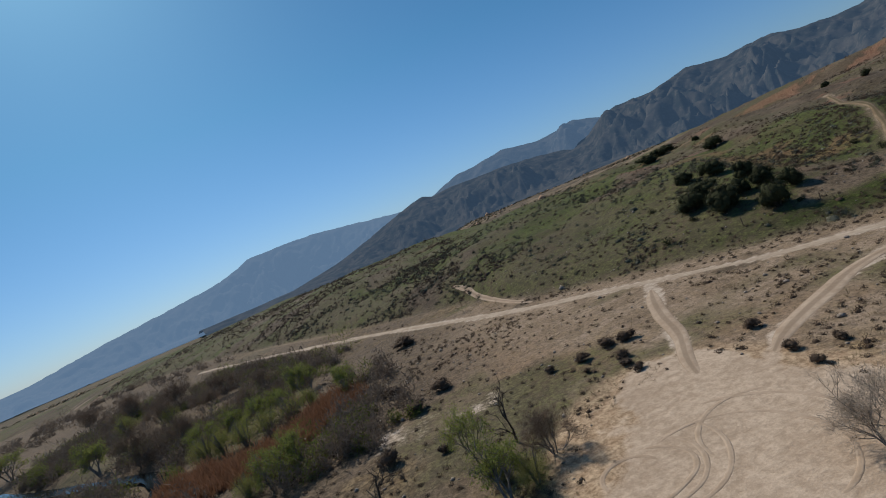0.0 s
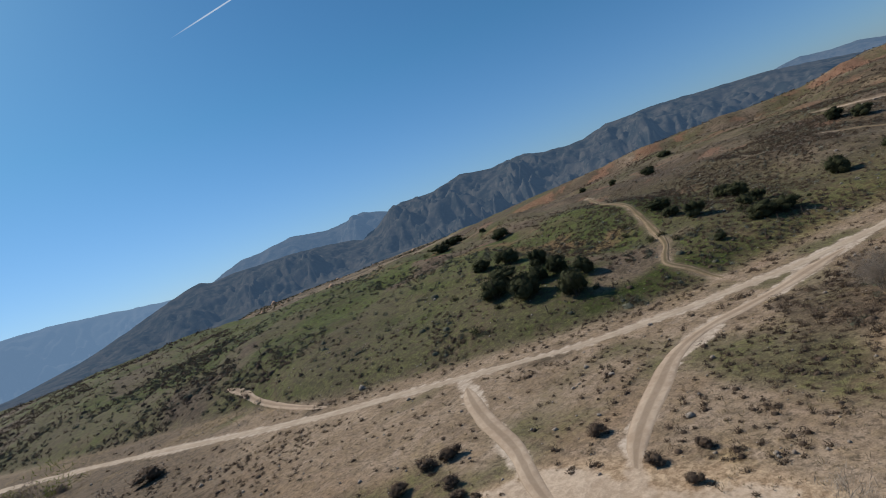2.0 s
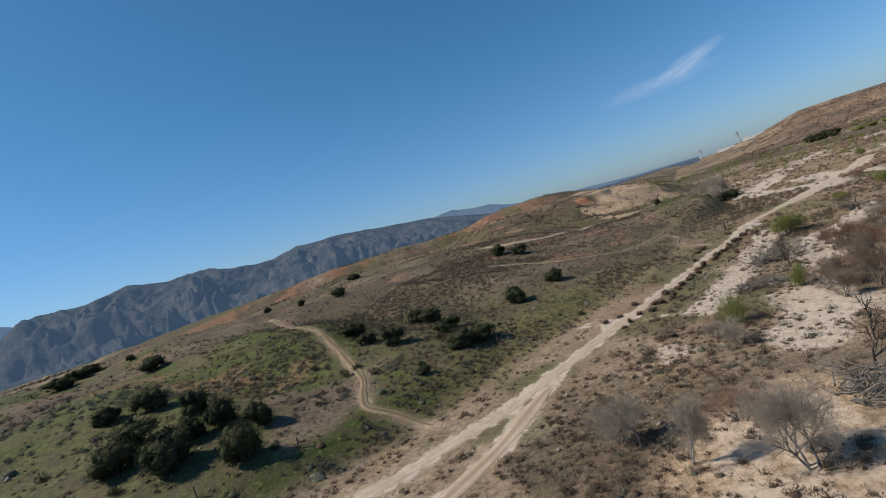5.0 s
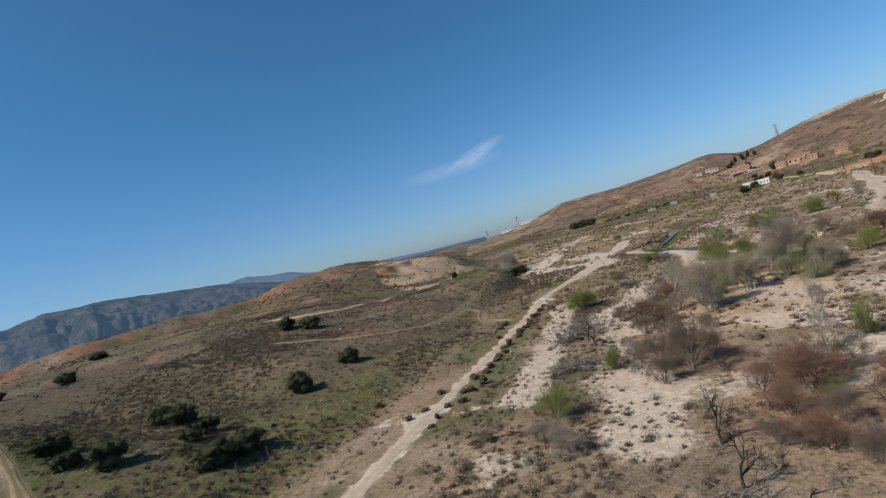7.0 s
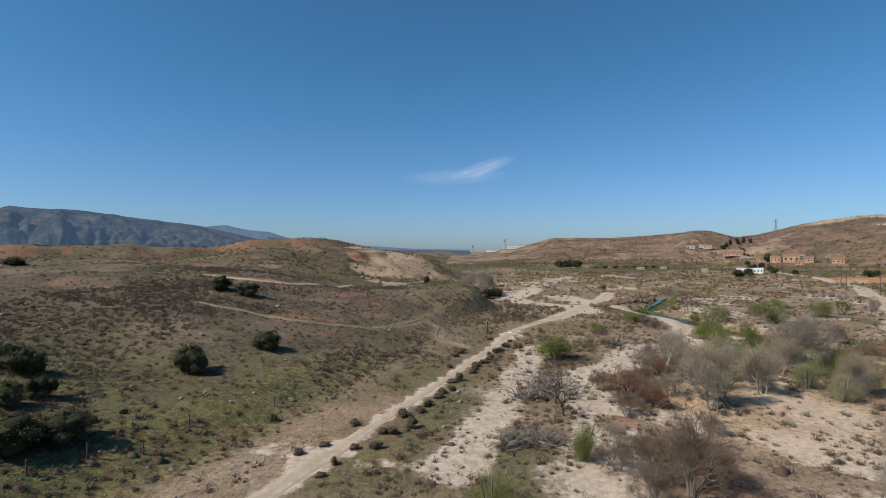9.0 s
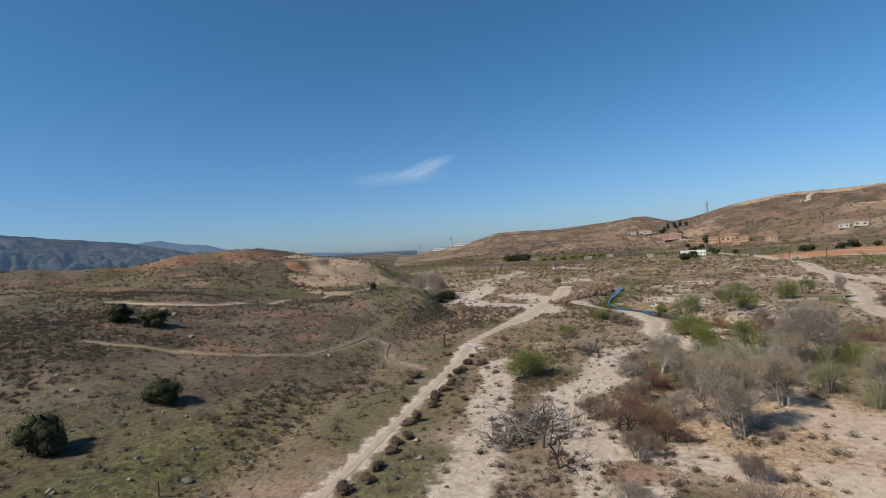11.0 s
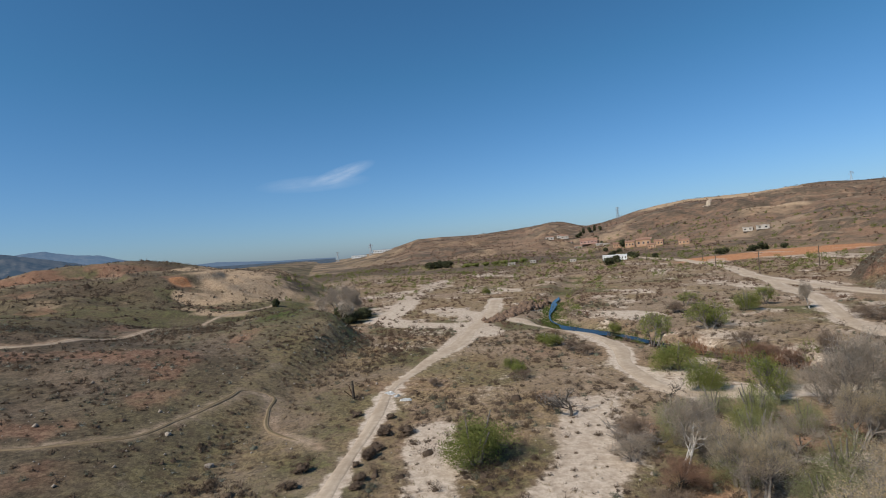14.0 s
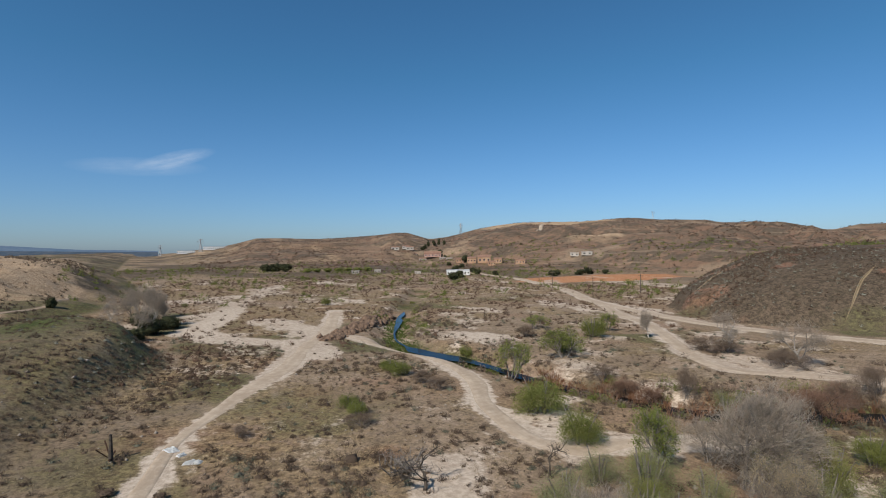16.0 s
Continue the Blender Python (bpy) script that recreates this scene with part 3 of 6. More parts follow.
def covers(x, y, z):
    """Shares of sand, orange earth, tan earth; green grass, dark scrub and straw."""
    r = np.hypot(x - HUB[0], y - HUB[1])
    s = foot_depth(x, y)
    n1, n2, n3 = fbm(x, y, 34, 4, 100), fbm(x, y, 13, 4, 110), fbm(x, y, 90, 3, 120)
    valley = 1 - smooth(-2, 5, s)
    river = valley * (1 - smooth(330, 520, r)) * (1 - smooth(-6, 2, south_depth(x, y) * 4 - 4))
    bare = 0.45 + 0.55 * (1 - smooth(18, 34, np.minimum(line_distance(x, y, LOW_WASH), line_distance(x, y, SAND_WASH))))
    turf = 1 - 0.58 * smooth(98, 108, x) * (1 - smooth(168, 182, x)) * smooth(-3, 4, y)
    sand = np.maximum(road_cover(x, y), river * smooth(0.08, 0.34, n2 + 0.25 * n1) * 0.74 * bare * turf * smooth(50, 85, x))
    sand = np.maximum(sand, river * turf * 0.5 * smooth(0.20, 0.32, fbm(x, y, 6.5, 3, 113) + 0.4 * n1) * smooth(58, 75, x) * (1 - smooth(260, 330, r)))
    sand = np.maximum(sand, river * 0.62 * smooth(0.10, 0.30, fbm(x * 0.55 + 0.3 * y, y, 15, 4, 175)) * smooth(180, 200, x))
    sand = sand * (1 - smooth(420, 700, r))
    sand = sand * (1 - 0.8 * smooth(1.5, 5, s) * (1 - road_cover(x, y)))
    rx, ry = np.array(MAIN_ROAD, float).T
    beyond = smooth(1.2, 3.0, y - np.interp(x, rx, ry)) * smooth(92, 104, x) * (1 - smooth(172, 190, x)) * (1 - smooth(6, 12, s))
    sand = sand * (1 - 0.9 * beyond)
    for cx, cy, reach in ((71, 19, 4), (86, 16, 4.5), (66, 14, 3.5), (92, 15, 4), (104, 6, 5), (120, 6, 4.5), (112, 4, 4), (126, -6, 5), (131, 3, 4), (122, -12, 5), (100, 19, 3), (78, 11, 3.5)):
        sand = sand * (1 - 0.9 * (1 - smooth(0.5, 1.2, np.hypot(x - cx, y - cy) / reach + 0.5 * n2)))
    sand = sand * (1 - smooth(0, 3, south_depth(x, y)))
    trail = np.zeros_like(x)
    for line, wide in ((HILL_TRAIL, 0.5), (SLOPE_PATH, 0.4), (MESA_PATH, 0.6)):
        trail = np.maximum(trail, 1 - smooth(wide * 0.6, wide + 0.9, line_distance(x, y, line)))
    # orange cuts on the mesa and its bank, the graded pad across the valley
    bank = (x - 280) * 0.52 + (y - 270) * 0.36 + 9 * fbm(x, y, 70, 3, 51)
    orange = 0.66 * (1 - smooth(4.5, 9, np.abs(bank - 5))) * smooth(60, 110, s) * smooth(-0.22, 0.06, n2 + 0.5 * n1) * smooth(210, 260, x) * (1 - smooth(420, 560, r))
    pad = np.hypot((x - 350) / 33, (y + 226) / 84) + 0.25 * n2
    orange = np.maximum(orange, 1.0 - smooth(0.75, 1.05, pad))
    for cx, cy, reach in ((71, 19, 4), (86, 16, 4.5), (66, 14, 3.5), (92, 15, 4), (104, 6, 5), (120, 6, 4.5), (112, 4, 4), (126, -6, 5), (131, 3, 4), (122, -12, 5), (147, 8, 2.5), (100, 19, 3), (78, 11, 3.5)):
        orange = np.maximum(orange, 0.60 * (1 - smooth(0.4, 1.3, np.hypot(x - cx, y - cy) / reach + 0.5 * n2)))
    orange = np.maximum(orange, 0.32 * river * smooth(0.12, 0.32, fbm(x, y, 9, 3, 105) + 0.3 * n1) * smooth(58, 70, x))
    orange = np.maximum(orange, 0.45 * smooth(8, 16, s) * smooth(0.22, 0.36, fbm(x, y, 11, 4, 107)) * smooth(50, 80, x) * (1 - smooth(260, 360, r)))
    rho = np.hypot((x - 400) / 142, (y - 116) / 84) + 0.10 * fbm(x, y, 50, 3, 44)
    tan = np.maximum((1 - smooth(0.55, 0.75, rho)) * smooth(0.1, 0.3, n1 + 0.08) * 0.35, 0.5 * smooth(0.70, 0.78, rho) * (1 - smooth(0.90, 1.0, rho)) * smooth(0.12, 0.3, n2))
    for cx, cy, rx, ry, much in ((578, -452, 40, 22, 1.0), (268, 69, 8, 11, 0.95), (276, 80, 7, 7, 0.9), (345, 75, 55, 20, 1.0), (300, 82, 9, 9, 1.0), (395, 94, 78, 24, 0.9), (345, 63, 55, 12, 0.9), (302, 71, 22, 11, 0.6), (430, 70, 60, 18, 0.9)):
        tan = np.maximum(tan, much * (1 - smooth(0.6, 1.1, np.hypot((x - cx) / rx, (y - cy) / ry) + 0.5 * n2)))
    for cx, cy, rx, ry, much in ((328, 84, 9, 6, 0.8), (318, 80, 7, 5, 0.65), (313, 92, 6, 6, 0.95), (112, 128, 5, 3, 0.6), (101, 116, 2.5, 5, 0.65)):
        orange = np.maximum(orange, much * (1 - smooth(0.5, 1.1, np.hypot((x - cx) / rx, (y - cy) / ry) + 0.5 * n2)))
    tan = np.maximum(tan, smooth(0.22, 0.36, fbm(x * 0.5, y, 60, 4, 130)) * smooth(480, 700, r) * valley * 0.75)
    tan = np.maximum(tan, trail * 0.4)
    tan = np.maximum(tan, 1 - smooth(0.9, 1.2, np.hypot((x - 14) / 12, (y - 36) / 17)))
    tan = np.maximum(tan, 0.9 * (1 - smooth(0.7, 1.2, np.hypot((x - 48) / 16, (y - 30) / 9) + 0.3 * n2)))
    tan = np.maximum(tan, 0.95 * (1 - smooth(0.7, 1.2, np.hypot((x - 105) / 17, (y - 3) / 12) + 0.3 * n2)))
    # graded benches and a bare crest on the southern hills
    south_flag = smooth(0, 4, south_depth(x, y))
    az = np.degrees(np.arctan2(x - HUB[0], y - HUB[1]))
    a, _, far, near = np.array(SKYLINE, float).T
    t = (r - np.interp(az, a, near)) / (np.interp(az, a, far) - np.interp(az, a, near))
    on = smooth(94, 104, az) * smooth(0.02, 0.08, t)
    bench = smooth(0.90, 0.99, np.sin(t * 30 + 5 * fbm(x, y, 260, 3, 131))) * smooth(0.0, 0.2, fbm(x, y, 120, 3, 135))
    tan = np.maximum(tan, on * (0.35 + 0.65 * smooth(104, 120, az)) * (0.8 * bench + 0.45 * smooth(0.12, 0.3, fbm(x, y, 110, 4, 137))))
    tan = np.maximum(tan, smooth(119, 123, az) * (1 - smooth(134, 138, az)) * smooth(0.9, 0.94, t) * (1 - smooth(1.03, 1.08, t)))
    orange = np.maximum(orange, 0.35 * on * smooth(0.16, 0.32, fbm(x, y, 150, 4, 139)) * smooth(118, 124, az) * (1 - smooth(0.6, 0.9, t)) * (1 - smooth(0, 4, south_depth(x, y))))
    tan = np.maximum(tan, on * 0.30 * (0.35 + 0.65 * smooth(104, 120, az)) * smooth(-0.25, 0.15, fbm(x, y, 60, 4, 141)))
    orange = np.maximum(orange, on * 0.34 * (1 - south_flag) * smooth(-0.2, 0.2, fbm(x, y, 200, 3, 143)))
    hill = smooth(0, 5, s)
    green = hill * (1 - smooth(500, 1500, r) * 0.6) * np.clip(0.5 + 0.5 * smooth(-0.2, 0.2, n1 + 0.4 * n2) + 0.6 * (1 - smooth(65, 105, x)), 0, 1) * smooth(-0.22, 0.05, n1 + 0.6 * n2 + 0.19 + 0.12 * (1 - smooth(40, 80, x))) * (1 - 0.3 * smooth(66, 80, x)) * (1 - 0.4 * smooth(98, 125, x) * (1 - smooth(165, 185, x)))
    green = np.maximum(green, valley * (1 - smooth(200, 300, r)) * 0.6 * smooth(0.12, 0.32, fbm(x, y, 18, 3, 140)))
    green = np.maximum(green, 0.42 * valley * (1 - turf) / 0.58 * smooth(-0.15, 0.2, fbm(x, y, 10, 4, 173)))
    green = np.maximum(green, 0.9 * np.exp(-((x - 207) / 11) ** 2 - ((y - 44) / 8) ** 2) + 0.45 * np.exp(-((x - 183) / 16) ** 2 - ((y - 41) / 8) ** 2))
    green = np.maximum(green, 0.95 * hill * smooth(10, 20, s) * (1 - smooth(95, 130, x)) * smooth(-60, 20, x) * smooth(-0.22, 0.0, fbm(x, y, 26, 4, 171)) * (1 - smooth(120, 190, s)))
    mesa = 1 - smooth(0.75, 1.05, rho)
    green = green * (1 - 0.75 * mesa * smooth(-0.1, 0.25, n2 + n1))
    shady = (1 - smooth(46, 74, x)) * hill * (1 - smooth(60, 110, s)) * smooth(-0.30, 0.05, fbm(x - 0.4 * y, y, 22, 4, 159) - 0.15 * smooth(20, 50, s))
    green = green * (1 - 0.30 * shady)
    near_water = np.minimum(line_distance(x, y, STREAM), line_distance(x, y, WEST_STREAM))
    green = np.maximum(green, 0.8 * (1 - smooth(2.5, 6, near_water)) * smooth(-0.2, 0.2, n2))
    dark = 0.30 + hill * (0.42 + 0.35 * smooth(-0.15, 0.2, n2 - 0.4 * n1)) + 0.55 * smooth(250, 500, r)
    dark = dark * (1 - smooth(230, 420, r) * (1 - smooth(-0.15, 0.12, fbm(x, y, 75, 5, 151))) * 0.8)
    dark = np.maximum(dark, 1.0 * smooth(0, 1.5, south_depth(x, y)))
    west = valley * (1 - smooth(-10, 20, x))
    dark = np.maximum(dark, 0.75 * west)
    dark = np.maximum(dark, 0.9 * hill * (1 - smooth(0, 40, x)) * smooth(-0.3, 0.1, n1 + n2))
    straw = np.clip(0.30 + 0.6 * smooth(0.0, 0.3, n3 + n2), 0, 1) * (1 - 0.5 * green) * (1 - 0.75 * hill)
    straw = np.maximum(straw, 0.95 * smooth(-1, 4, s) * (1 - smooth(7, 14, s + 5 * n2)) * (0.12 + 0.88 * smooth(52, 84, x)) * (1 - 0.3 * smooth(118, 140, x)))
    dark = dark * (1 - 0.75 * smooth(0, 3, s) * (1 - smooth(6, 12, s + 5 * n2)) * smooth(52, 84, x)) * (1 - 0.30 * on)
    dark = dark * (1 - 0.55 * smooth(0.6, 0.95, green) * hill * (1 - smooth(100, 140, x)))
    dark = np.maximum(dark, shady * (1 - 0.5 * smooth(0.5, 0.8, green)))
    dark = np.maximum(dark, 0.5 * beyond * smooth(120, 135, x))
    dark = np.maximum(dark, 0.95 * (1 - smooth(48, 66, x)) * smooth(-2, 3, s) * smooth(-0.25, 0.1, fbm(x, y, 17, 4, 157)))
    dark = np.maximum(dark, 0.8 * valley * (1 - smooth(60, 80, x)) * smooth(0.0, 0.2, fbm(x, y, 14, 3, 158)))
    straw = straw * (1 - south_flag)
    orange = np.maximum(orange, 0.55 * south_flag * smooth(0.10, 0.28, fbm(x, y, 11, 4, 161)))
    dark = dark * (1 - 0.6 * np.exp(-((x - 207) / 11) ** 2 - ((y - 44) / 8) ** 2))
    for a in (green, dark, straw):
        a *= 1 - 0.9 * np.clip(np.maximum(trail, road_cover(x, y)), 0, 1)
    return np.clip(sand, 0, 1), np.clip(orange, 0, 1), np.clip(tan, 0, 1), np.clip(green, 0, 1), np.clip(dark, 0, 1), np.clip(straw, 0, 1)


def far_share(x, y):
    """Where the graded hills beyond the valley lie."""
    r = np.hypot(x - HUB[0], y - HUB[1])
    az = np.degrees(np.arctan2(x - HUB[0], y - HUB[1]))
    a, _, far, near = np.array(SKYLINE, float).T
    t = (r - np.interp(az, a, near)) / (np.interp(az, a, far) - np.interp(az, a, near))
    return smooth(93, 98, az) * smooth(-0.05, 0.06, t)


gx, gy = spacing(-70, 300, 1.15, 4600, 1.021), spacing(-120, 190, 1.15, 4600, 1.021)
X, Y = np.meshgrid(gx, gy)
Z = height(X, Y)
nx, ny = len(gx), len(gy)
index = np.arange(nx * ny).reshape(ny, nx)
quads = np.stack([index[:-1, :-1], index[:-1, 1:], index[1:, 1:], index[1:, :-1]], -1).reshape(-1, 4)
verts = np.stack([X.ravel(), Y.ravel(), Z.ravel()], 1)
def structure(name, me, mat, label, category):
    me.polygons.foreach_set("use_smooth", np.ones(len(me.polygons), bool))
    me.materials.append(mat)
    return tagged(new(name, me), label, category, kind="structure")


ground = structure("ground", fast_mesh("ground", verts, quads), GROUND, "dry valley floor and grassy hillsides with scrub and bare sand", "ground")
sand, orange, tan, green, dark, straw = covers(verts[:, 0], verts[:, 1], verts[:, 2])
paint(ground.data, "cover", sand, orange, tan)
paint(ground.data, "plants", green, dark, straw)
south = far_share(verts[:, 0], verts[:, 1])
paint(ground.data, "slopes", south, south, south)


def mountain_range(name, crest_line, far, near, seed, mat, label):
    """A range along the skyline, with spurs and canyons that branch down from its crest."""
    a, e = np.array(crest_line, float).T
    az = np.linspace(a[0], a[-1], int((a[-1] - a[0]) / 0.12))
    A, T = np.meshgrid(az, np.linspace(0, 1.12, 64))
    jag = 0.10 * fbm(A * 9, A * 0 + seed, 9, 5, seed)
    el = np.interp(A, a, e)
    el = el + jag * smooth(0.3, 1.5, el)
    top = 18.3 + far * np.tan(np.radians(el))
    arc, run = A * far / 57.3, T * (far - near)
    wx, wy = 240 * fbm(arc, run, 520, 4, seed + 5), 240 * fbm(arc + 900, run, 520, 4, seed + 6)
    big = 1 - 2.6 * np.abs(fbm(arc + wx, run * 0.45 + wy, 640, 4, seed + 7))
    small = 1 - 2.6 * np.abs(fbm(arc + 1.3 * wx, run * 0.55 + wy, 210, 4, seed + 9))
    rock = 1 - 2.6 * np.abs(fbm(arc + 0.8 * wx, run * 0.7 + wy, 80, 3, seed + 11))
    body = np.where(T < 1, T ** 1.15 * (1.6 - 0.6 * T), 1 - 1.6 * (T - 1))
    carve = np.clip(1 - T, 0, 1) ** 0.8 * smooth(0, 0.12, T)
    z = top * np.clip(body - 0.58 * big * carve - 0.36 * small * carve - 0.15 * rock * carve, -0.05, 1.1) - 34 * (1 - smooth(0, 0.2, T))
    r = near + run
    x, y = HUB[0] + r * np.sin(np.radians(A)), HUB[1] + r * np.cos(np.radians(A))
    k = np.arange(A.size).reshape(A.shape)
    me = fast_mesh(name, np.stack([x, y, z], -1).reshape(-1, 3), np.stack([k[:-1, :-1], k[:-1, 1:], k[1:, 1:], k[1:, :-1]], -1).reshape(-1, 4))
    return structure(name, me, mat, label, "mountains")


FRONT_CREST = [(-24, -0.6), (-14, -0.3), (-9, 0.5), (-7, 1.0), (-4, 1.9), (-1, 2.9), (2.3, 3.7), (3.4, 3.3), (5, 3.5), (8, 3.3), (12, 3.2), (16, 2.7), (19, 2.2), (21, 2.7), (22.9, 3.95), (24.5, 4.3), (28, 4.1), (31.5, 4.8), (35, 4.2), (36.8, 4.3), (40.5, 3.55), (44.8, 3.3), (47.5, 4.0), (50, 3.8), (52, 3.85), (55, 3.5), (58, 3.1), (61, 2.8), (64, 2.2), (67, 1.5), (70, 0.7), (74, 0.3), (80, 0.15), (90, 0.0)]
MIDDLE_CREST = [(-16, -0.5), (-6, 0.5), (-3, 1.5), (0, 2.5), (3.5, 3.3), (6.8, 4.45), (9, 4.5), (12.2, 4.95), (16, 4.3), (18.3, 4.4), (20.3, 4.65), (21.6, 4.4), (23.5, 3.6), (26, 3.0), (30, 2.0), (34, 1.0)]
WEST_CREST = [(-95, 0.6), (-50, 0.6), (-37.6, 0.95), (-30, 2.05), (-25.7, 2.6), (-20.1, 3.3), (-16.7, 4.45), (-13, 4.55), (-9.4, 4.4), (-5, 3.75), (-1.6, 3.15), (0, 3.0), (3, 2.5), (8, 1.5), (12, 0.6)]
EAST_CREST = [(46, -0.4), (54, 1.0), (58, 1.9), (62, 2.45), (64.7, 2.75), (66.8, 2.25), (68.4, 2.15), (70, 1.6), (73.5, 0.82), (76, 0.5), (78.5, 0.62), (81, 0.45), (84, 0.25), (87, 0.2), (90, 0.1)]
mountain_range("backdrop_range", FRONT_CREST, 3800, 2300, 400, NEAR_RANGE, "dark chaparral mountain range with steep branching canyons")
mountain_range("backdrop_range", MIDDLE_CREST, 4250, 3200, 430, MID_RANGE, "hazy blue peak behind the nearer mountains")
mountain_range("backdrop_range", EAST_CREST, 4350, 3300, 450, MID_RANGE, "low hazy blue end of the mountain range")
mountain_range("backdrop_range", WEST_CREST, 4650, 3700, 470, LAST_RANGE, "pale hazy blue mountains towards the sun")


def resample(line, step):
    """A smooth curve through the points of a line, in even steps."""
    p = np.array([line[0], *line, line[-1]], float)
    out = []
    for i in range(1, len(p) - 2):
        n = max(2, int(np.hypot(*(p[i + 1] - p[i])) / step))
        t = np.linspace(0, 1, n, endpoint=False)[:, None]
        out.append(0.5 * (2 * p[i] + (p[i + 1] - p[i - 1]) * t + (2 * p[i - 1] - 5 * p[i] + 4 * p[i + 1] - p[i + 2]) * t ** 2 + (3 * p[i] - p[i - 1] - 3 * p[i + 1] + p[i + 2]) * t ** 3))
    return np.concatenate([*out, p[-1:]])


def ribbon(name, line, wide, mat, label, category, lift=0.07, level=None, seed=0):
    """A strip that follows the ground along a line, with uneven edges that dip into it."""
    mid = resample(line, 0.9)
    way = np.gradient(mid, axis=0)
    way /= np.linalg.norm(way, axis=1)[:, None]
    left = np.stack([-way[:, 1], way[:, 0]], 1)
    across = np.linspace(-1, 1, 11)
    n = len(mid)
    half = (wide(mid[:, 0]) if callable(wide) else wide) / 2 * (1 + 0.34 * vnoise(np.arange(n) / 6.0, np.full(n, seed + 0.5), 7))
    ends = np.minimum(np.arange(n), np.arange(n)[::-1]) * 0.9
    half = half * (0.12 + 0.88 * smooth(0, 9, ends))
    drift = 0.35 * vnoise(np.arange(n) / 9.0, np.full(n, seed + 3.5), 9)
    pts = mid[:, None] + left[:, None] * (across[None, :] * half[:, None] + drift[:, None])[..., None]
    edge = vnoise(pts[..., 0] / 1.6, pts[..., 1] / 1.6, 5)
    z = height(pts[..., 0], pts[..., 1]) + lift * (1 - np.abs(across[None]) ** 4 * 2.2) + 0.02 * edge
    z = z - 0.2 * (1 - smooth(0, 8, ends))[:, None]
    if level is not None:
        z = np.full_like(z, level)
    v = np.concatenate([pts, z[..., None]], -1).reshape(-1, 3)
    k = np.arange(n * 11).reshape(n, 11)
    me = fast_mesh(name, v, np.stack([k[:-1, :-1], k[:-1, 1:], k[1:, 1:], k[1:, :-1]], -1).reshape(-1, 4))
    me.polygons.foreach_set("use_smooth", np.ones(len(me.polygons), bool))
    me.materials.append(mat)
    crown = np.repeat(np.clip(1 - np.abs(np.abs(across) - 0.5) * 2.6, 0, 1)[None], n, 0).ravel()
    paint(me, "lane", 1 - crown, crown, crown)
    return tagged(new(name, me), label, category, kind="structure")


ribbon("road", MAIN_ROAD, lambda x: np.interp(x, [85, 102, 165, 185], [2.2, 1.45, 1.7, 4.0]), ROAD, "pale packed dirt road along the foot of the hill", "dirt road", seed=1)
ribbon("track_fork", LEFT_FORK, 2.0, TRACK, "rutted dirt track down to the turning place", "dirt track", seed=2)
ribbon("track_fork", RIGHT_FORK, 2.3, TRACK, "rutted dirt track joining the main road", "dirt track", seed=3)
ribbon("trail", HILL_TRAIL, 1.5, TRAIL, "two-rut trail climbing the grassy hill", "trail", 0.10, seed=4)
ribbon("path", SLOPE_PATH, 0.8, TRAIL, "narrow dirt path across the scrubby slope", "path", 0.10, seed=5)
ribbon("path", MESA_PATH, 1.5, TRACK, "pale dirt path below the orange mesa", "path", 0.12, seed=6)
ribbon("track", UPPER_TRACK, 2.0, TRACK, "short dirt track above the main road", "dirt track", 0.10, seed=13)
ribbon("path", HILL_SCAR, 1.6, TRAIL, "worn path up the flank of the scrubby hill", "path", 0.18, seed=14)
ribbon("path", HILL_STEPS, 0.8, TRAIL, "narrow worn path straight up the scrubby hill", "path", 0.18, seed=15)
ribbon("river_road", RIVER_ROAD, 2.8, ROAD, "pale sandy road beside the stream", "dirt road", seed=7)
ribbon("far_road", FAR_ROAD, 5.0, ROAD, "wide pale dirt road across the valley", "dirt road", 0.12, seed=8)
ribbon("far_track", FAR_TRACK, 3.4, ROAD, "sandy track through the river flat", "dirt track", 0.09, seed=9)
ribbon("ditch", [(772, -508), (850, -574), (930, -642), (1030, -727)], 9.0, ROAD, "pale straight ditch up the graded hill", "ditch", 1.6, seed=12)
ribbon("water", [(258, -43.5), (246, -37), *STREAM[3:]], lambda x: np.interp(x, [130, 140, 146, 154, 162, 176, 181, 185, 196, 201, 208, 220, 228, 240, 256], [3.0, 6.5, 5.5, 5.0, 2.2, 1.6, 2.4, 4.2, 3.0, 0.6, 0.4, 0.5, 1.5, 1.7, 1.2]), WATER, "narrow still stream between brushy banks", "stream", level=-1.2, seed=10)
ribbon("water", WEST_STREAM, 3.4, WATER, "shallow stream half hidden by willows", "stream", level=-0.95, seed=11)


def loop(cx, cy, r, turns, seed):
    """A wheel track that circles on the turning place."""
    a = np.arange(0, 360 * turns + 1, 15)
    rad = r * (1 + 0.06 * vnoise(a / 70.0, np.full(len(a), seed + 0.5), seed))
    return [(float(cx + q * math.cos(math.radians(b + 40 * seed))), float(cy + q * math.sin(math.radians(b + 40 * seed)))) for b, q in zip(a, rad)]


for k, (cx, cy, r, turns) in enumerate(((7.5, 36.5, 4.2, 0.95), (7.8, 36.0, 3.1, 0.9), (8.5, 37.2, 5.3, 0.7), (12.5, 33.5, 6.0, 0.8), (13.0, 34.0, 7.4, 0.6), (7.2, 36.8, 2.1, 0.8), (16.5, 36, 4.5, 0.7))):
    ribbon("wheel_track", loop(cx, cy, r, turns, 21 + k), 0.45, LOOP, "faint curved wheel track on packed dirt", "wheel track", 0.03, seed=30 + k)

# ---- plants ----


